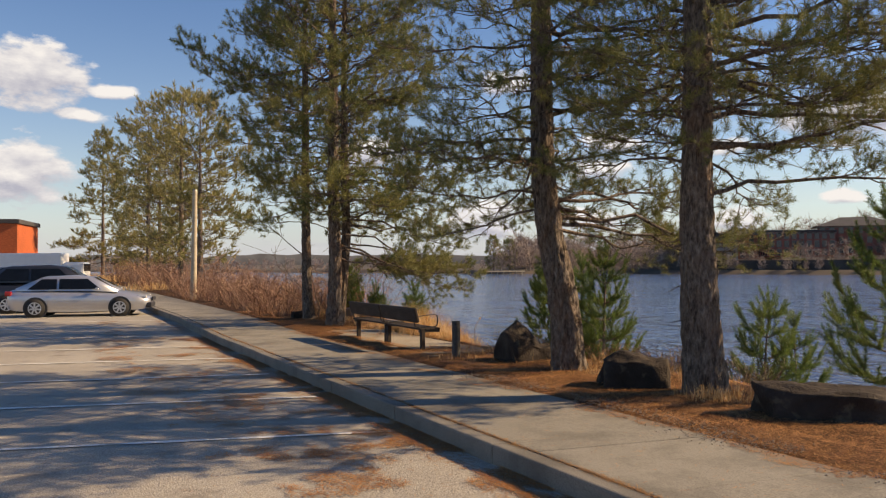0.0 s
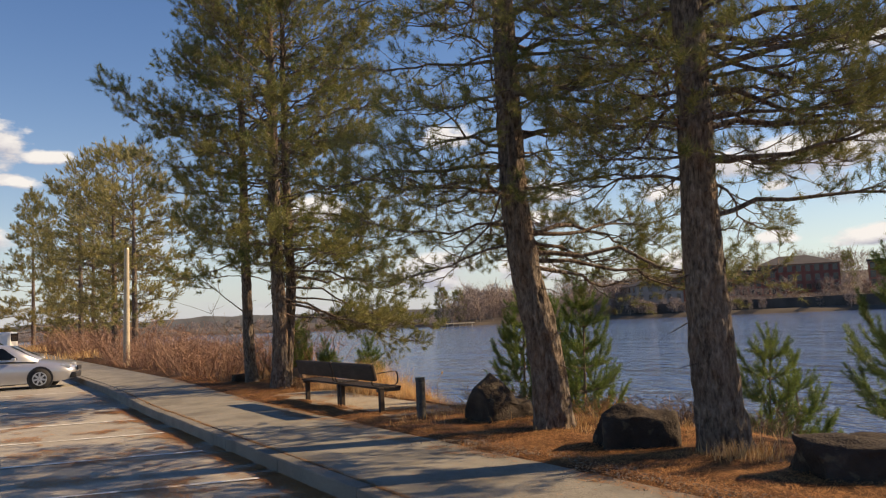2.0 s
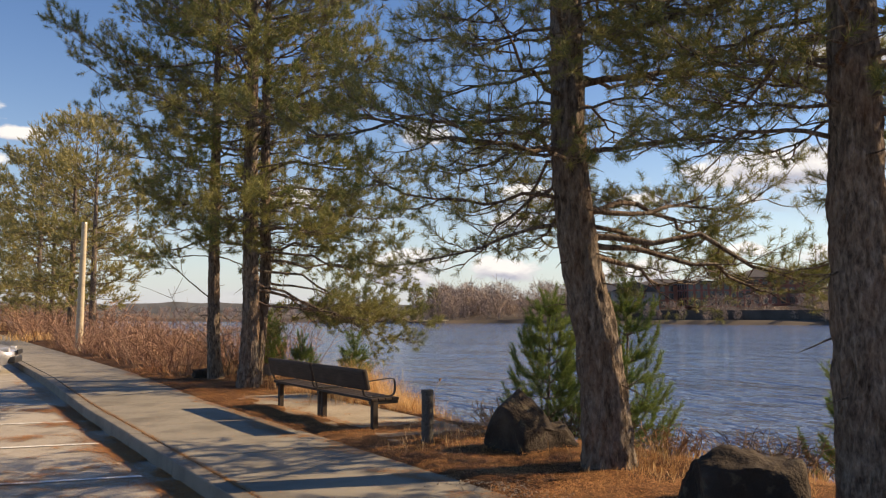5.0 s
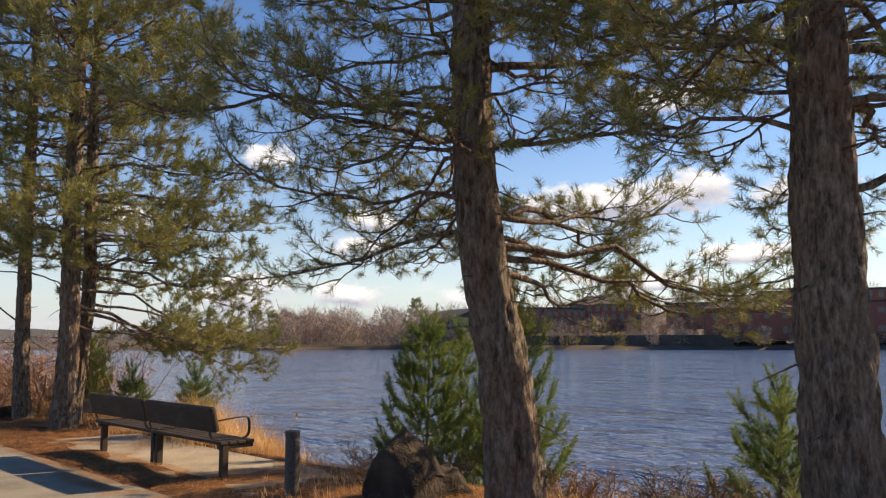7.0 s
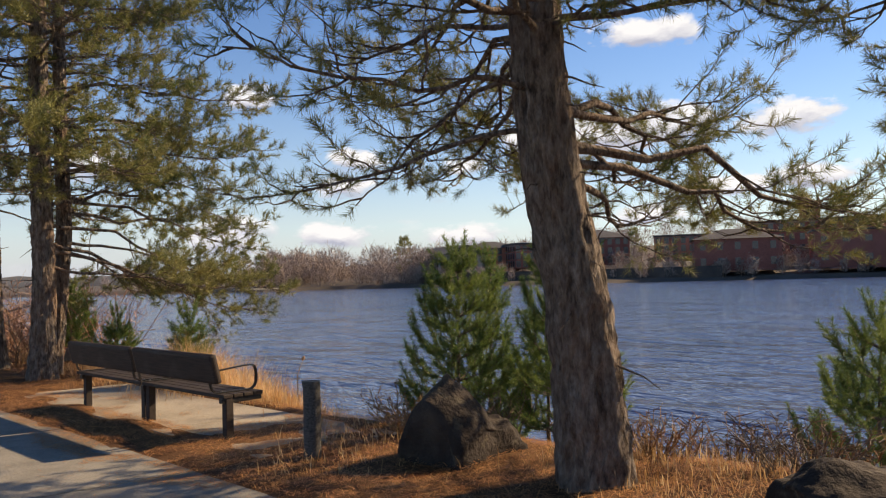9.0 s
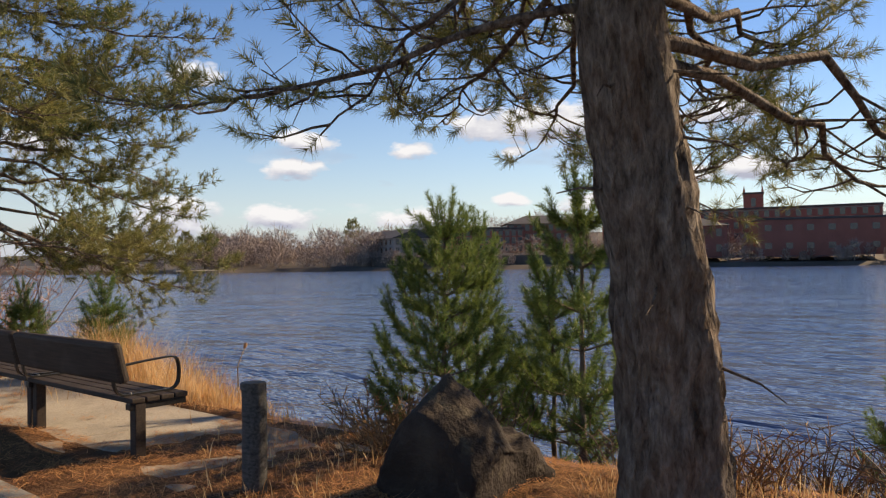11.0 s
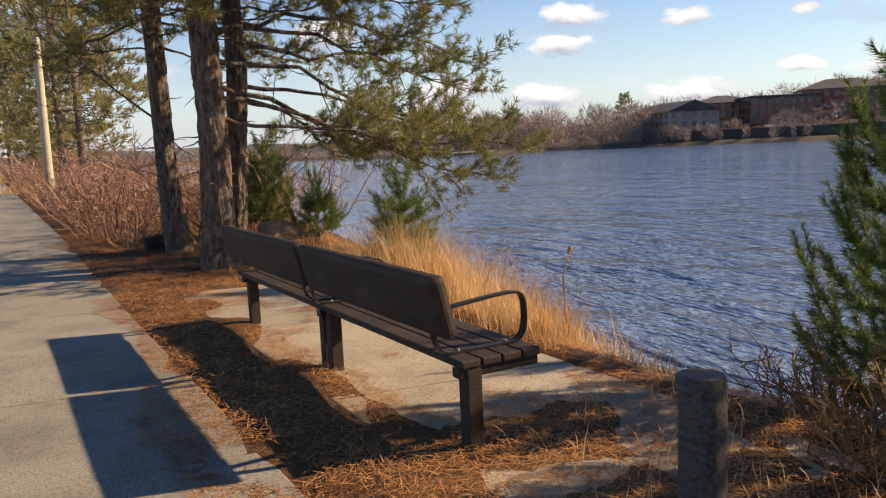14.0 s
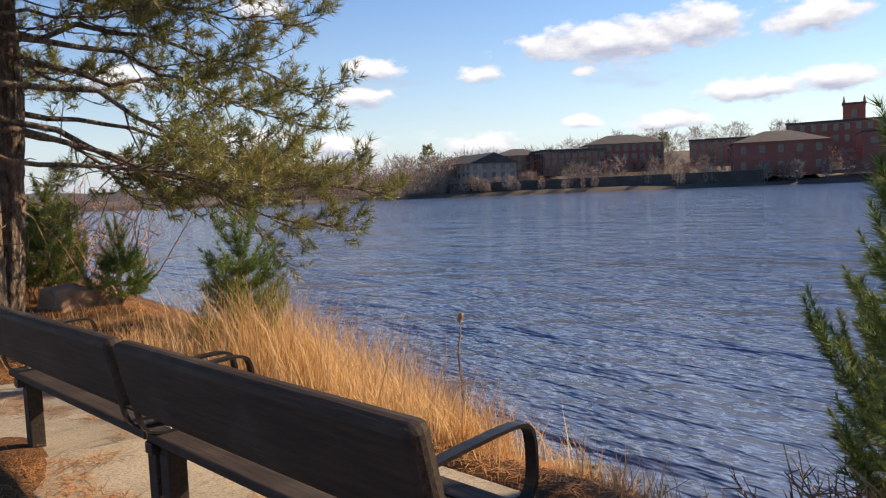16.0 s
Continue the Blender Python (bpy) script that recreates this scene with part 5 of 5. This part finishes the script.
def shore_point(u):
    """A point on the far waterline, u from 0 to 1 by length, and the way inland."""
    seg = np.linalg.norm(np.diff(SHORE, axis=0), axis=1)
    c = np.concatenate([[0], np.cumsum(seg)]) / seg.sum()
    q = np.array([np.interp(u, c, SHORE[:, 0]), np.interp(u, c, SHORE[:, 1])])
    e = 0.004
    r = np.array([np.interp(u + e, c, SHORE[:, 0]), np.interp(u + e, c, SHORE[:, 1])]) - np.array([np.interp(u - e, c, SHORE[:, 0]), np.interp(u - e, c, SHORE[:, 1])])
    r /= np.linalg.norm(r)
    return q, np.array([-r[1], r[0]]) * (1 if np.dot([-r[1], r[0]], [1, 0.6]) > 0 else -1)


def inland_z(d, u=1.0):
    return WATER_Z - 0.1 + 1.0 * smooth(0, 3, d) + (0.15 + 0.85 * smooth(0.66, 0.72, u)) * (1.8 * smooth(4, 40, d) + 7.0 * smooth(45, 190, d) + 5.0 * smooth(110, 210, d))


rows = []
for u in np.linspace(0, 1, 130):
    q, nrm = shore_point(u)
    rows.append([(*(q + nrm * d), inland_z(d, u) + 0.4 * noise.noise((q[0] * 0.1, d * 0.1, 0)) * min(1, max(0, d) / 3)) for d in (-4, 0, 1, 3, 6, 12, 25, 45, 70, 100, 140, 190, 400, 900)])
v = np.array(rows)
nn, mm = v.shape[:2]
i = (np.arange(nn - 1)[:, None] * mm + np.arange(mm - 1)).reshape(-1)
tagged(new("ground_far_bank", np_mesh("ground_far_bank", v.reshape(-1, 3), [np.stack([i, i + 1, i + mm + 1, i + mm], 1)], FAR_SOIL, True)), "brown far river bank rising behind the water", "ground", "", "structure")

# bare woods: forked crowns of fine twigs
rng = np.random.default_rng(31)
V, T, n0 = [], [], 0
V2, T2, n2 = [], [], 0
for k in range(1180):
    zone = k % 10 if k < 900 else 10
    if zone < 4:
        u, d, h = rng.uniform(0.674, 0.714), rng.uniform(3, 110), 3.5 + 8.5 * rng.uniform(0, 1) ** 1.3
    elif zone < 6:
        u, d, h = rng.uniform(0.25, 0.672), rng.uniform(3, 70), rng.uniform(2.5, 5.0)
    elif zone < 8:
        u, d, h = rng.uniform(0.705, 0.95), rng.uniform(2, 11), rng.uniform(2.2, 5.0)
    elif zone < 10:
        u, d, h = rng.uniform(0.70, 0.95), rng.uniform(75, 230), rng.uniform(8, 13)
    else:
        u, d, h = rng.uniform(0.715, 0.95), rng.uniform(8, 70), rng.uniform(3.5, 7.5)
    q, nrm = shore_point(u)
    c = q + nrm * d
    dist = math.hypot(c[0] - 4, c[1] - 10)
    z0 = inland_z(d, u)
    n = 210
    r = h * rng.uniform(0.2, 0.34)
    ph, cz = rng.uniform(0, 6.28, n), rng.uniform(0.1, 1, n)
    rr = r * np.sqrt(rng.uniform(0, 1, n)) * np.clip(1.15 - (cz - 0.45) ** 2 * 2.6, 0.1, 1)
    pos = np.stack([c[0] + rr * np.cos(ph), c[1] + rr * np.sin(ph), z0 + cz * h * 0.88], 1)
    dd = np.stack([np.cos(ph) * 0.6, np.sin(ph) * 0.6, rng.uniform(0.1, 1.2, n)], 1) + rng.normal(size=(n, 3)) * 0.5
    ln = h * rng.uniform(0.06, 0.19, n)[:, None]
    sd = np.cross(dd, rng.normal(size=(n, 3)))
    sd = sd / np.linalg.norm(sd, axis=1)[:, None] * (0.05 + dist * 0.00013)
    v = np.stack([pos - sd, pos + sd, pos + dd * ln], 1).reshape(-1, 3)
    tv = np.array([(c[0] - 0.12, c[1], z0 - 0.5), (c[0] + 0.12, c[1], z0 - 0.5), (c[0], c[1], z0 + h * 0.75)])
    v = np.concatenate([v, tv])
    # woods upriver go apart, for the colour with haze painted in
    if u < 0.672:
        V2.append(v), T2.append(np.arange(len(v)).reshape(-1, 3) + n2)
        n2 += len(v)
    else:
        V.append(v), T.append(np.arange(len(v)).reshape(-1, 3) + n0)
        n0 += len(v)
tagged(new("haze_tinted_woods", np_mesh("haze_tinted_woods", np.concatenate(V2), [np.concatenate(T2)], HAZE_TINTED_WOODS)), "leafless woods far upriver, haze painted into their pale colour", "woods", "", "stuff")
tagged(new("bare_woods", np_mesh("bare_woods", np.concatenate(V), [np.concatenate(T)], WOODS)), "leafless brown woods on the far bank", "woods", "", "stuff")

# dark conifers among them
for k, (u, d, h) in enumerate([(0.672, 8, 9), (0.678, 14, 8), (0.70, 40, 12), (0.735, 95, 12), (0.79, 120, 11), (0.75, 110, 12)]):
    q, nrm = shore_point(u)
    c = q + nrm * d
    pine("conifer", "dark conifer among bare trees on the far bank", (c[0], c[1], inland_z(d)), h, 0.2, h * 0.24, 0.8, 400 + k, tufts=TUFT_FAR, detail=False, dense=0.35, whorl=0.9, tuft_scale=2.2, group="far conifers")

# the town on the far bank
BRICK = m_brick("dark_red_brick", (0.33, 0.125, 0.095))
BRICK2 = m_brick("red_brick", (0.48, 0.19, 0.125))
GREY = plain("grey_clapboard", (0.26, 0.235, 0.215), 0.85, 0, 0.15, 0.5)


def town(name, label, px, size, wall_mat, floors, cols, z, turn=0.0, **kw):
    return building(name, label, (px[0], px[1], z), math.atan2(10 - px[1], 4 - px[0]) + radians(90) + radians(turn), size, wall_mat, floors, cols, **kw)


town("gabled_house", "grey gabled waterfront building with small windows", (135, 182), (13, 22, 6.2), GREY, 3, 5, 1.2, 25, roof="gable", roof_h=2.6, win=(0.9, 1.2), sides=("front", "left", "right"))
town("brick_building", "red-brick hipped-roof hall by the river", (150, 182), (14, 12, 6.4), BRICK2, 3, 6, 3.0, 15, roof="hip", roof_h=2.0, sides=("front", "left"))
town("brick_building", "three-storey brick mill with rows of windows", (157, 170), (17, 12, 6.4), BRICK, 3, 9, 3.4, 20, sides=("front", "left"), band=FRAME)
town("brick_building", "brick block with a pale cornice", (174, 166), (20, 14, 7.6), BRICK, 3, 9, 3.8, 10, roof="hip", roof_h=2.6, band=FRAME, sides=("front", "left"))
town("brick_building", "long low brick range on the hillside", (190, 140), (24, 12, 6.6), BRICK2, 3, 11, 4.2, 0, band=FRAME)
town("brick_building", "square brick building with a low hipped roof", (172, 118), (19, 15, 7.2), BRICK, 2, 5, 1.4, 5, roof="hip", roof_h=2.6, sides=("front", "left"))
town("brick_building", "long brick range with rows of pale windows", (212, 112), (46, 12, 8.6), BRICK, 3, 18, 5.2, -4, band=FRAME)
town("brick_building", "plain dark brick warehouse by the water", (186, 92), (26, 14, 8.0), BRICK, 2, 6, 1.4, 8, win=(1.3, 1.2))
town("stone_church", "square church tower with pinnacles above the roofs", (226, 128), (5.5, 5.5, 16.5), BRICK, 3, 1, 3.0, 0, win=(1.2, 2.4))
tower = bpy.data.objects["stone_church"]
for sx in (-1, 1):
    for sy in (-1, 1):
        part("pinnacle", drum(0.45, 2.0, (sx * 2.5, sy * 2.5, 17.9), 6, 0.05), BRICK2, tower)
# river wall below the mills
wall = thing("river_wall", "dark retaining wall along the far waterline", "wall", kind="structure")
pts = [(119, 174), (132, 153), (145, 132), (158, 112)]
for a, b in zip(pts, pts[1:]):
    a, b = Vector(a) + Vector((4, 3)), Vector(b) + Vector((4, 3))
    m = (a + b) / 2
    ob = part("panel", box(((b - a).length, 1.0, 3.2), (0, 0, 0)), plain("dark_wall", (0.07, 0.062, 0.055), 0.9, 0, 0.4, 0.3), wall, at=(m.x, m.y, 0.9))
    ob.rotation_euler.z = math.atan2(b.y - a.y, b.x - a.x)
# low jetty on the far shore
jetty = thing("jetty", "pale low timber jetty on the far shore", "jetty", (86, 199, WATER_Z))
part("deck", box((12, 1.6, 0.3), (0, 0, 0.8)), POLE_WOOD, jetty)
for k in range(7):
    part("pile", drum(0.14, 1.6, (-5.4 + 1.8 * k, 0, 0.2), 8), POLE_WOOD, jetty)
# hills at the horizon
rows = []
for a in np.linspace(radians(40), radians(125), 90):
    hz = 14 + 10 * noise.noise((a * 6, 0, 3)) + 4 * noise.noise((a * 40, 1, 3))
    rows.append([(1000 * math.cos(a), 1000 * math.sin(a), -3), (1010 * math.cos(a), 1010 * math.sin(a), hz), (1300 * math.cos(a), 1300 * math.sin(a), hz * 0.6)])
v = np.array(rows)
nn, mm = v.shape[:2]
i = (np.arange(nn - 1)[:, None] * mm + np.arange(mm - 1)).reshape(-1)
tagged(new("backdrop", np_mesh("backdrop", v.reshape(-1, 3), [np.stack([i, i + 1, i + mm + 1, i + mm], 1)], plain("wooded_hills", (0.10, 0.105, 0.11), 0.95, 0, 0.3, 0.05), True)), "low wooded hills on the horizon", "hills", "", "structure")
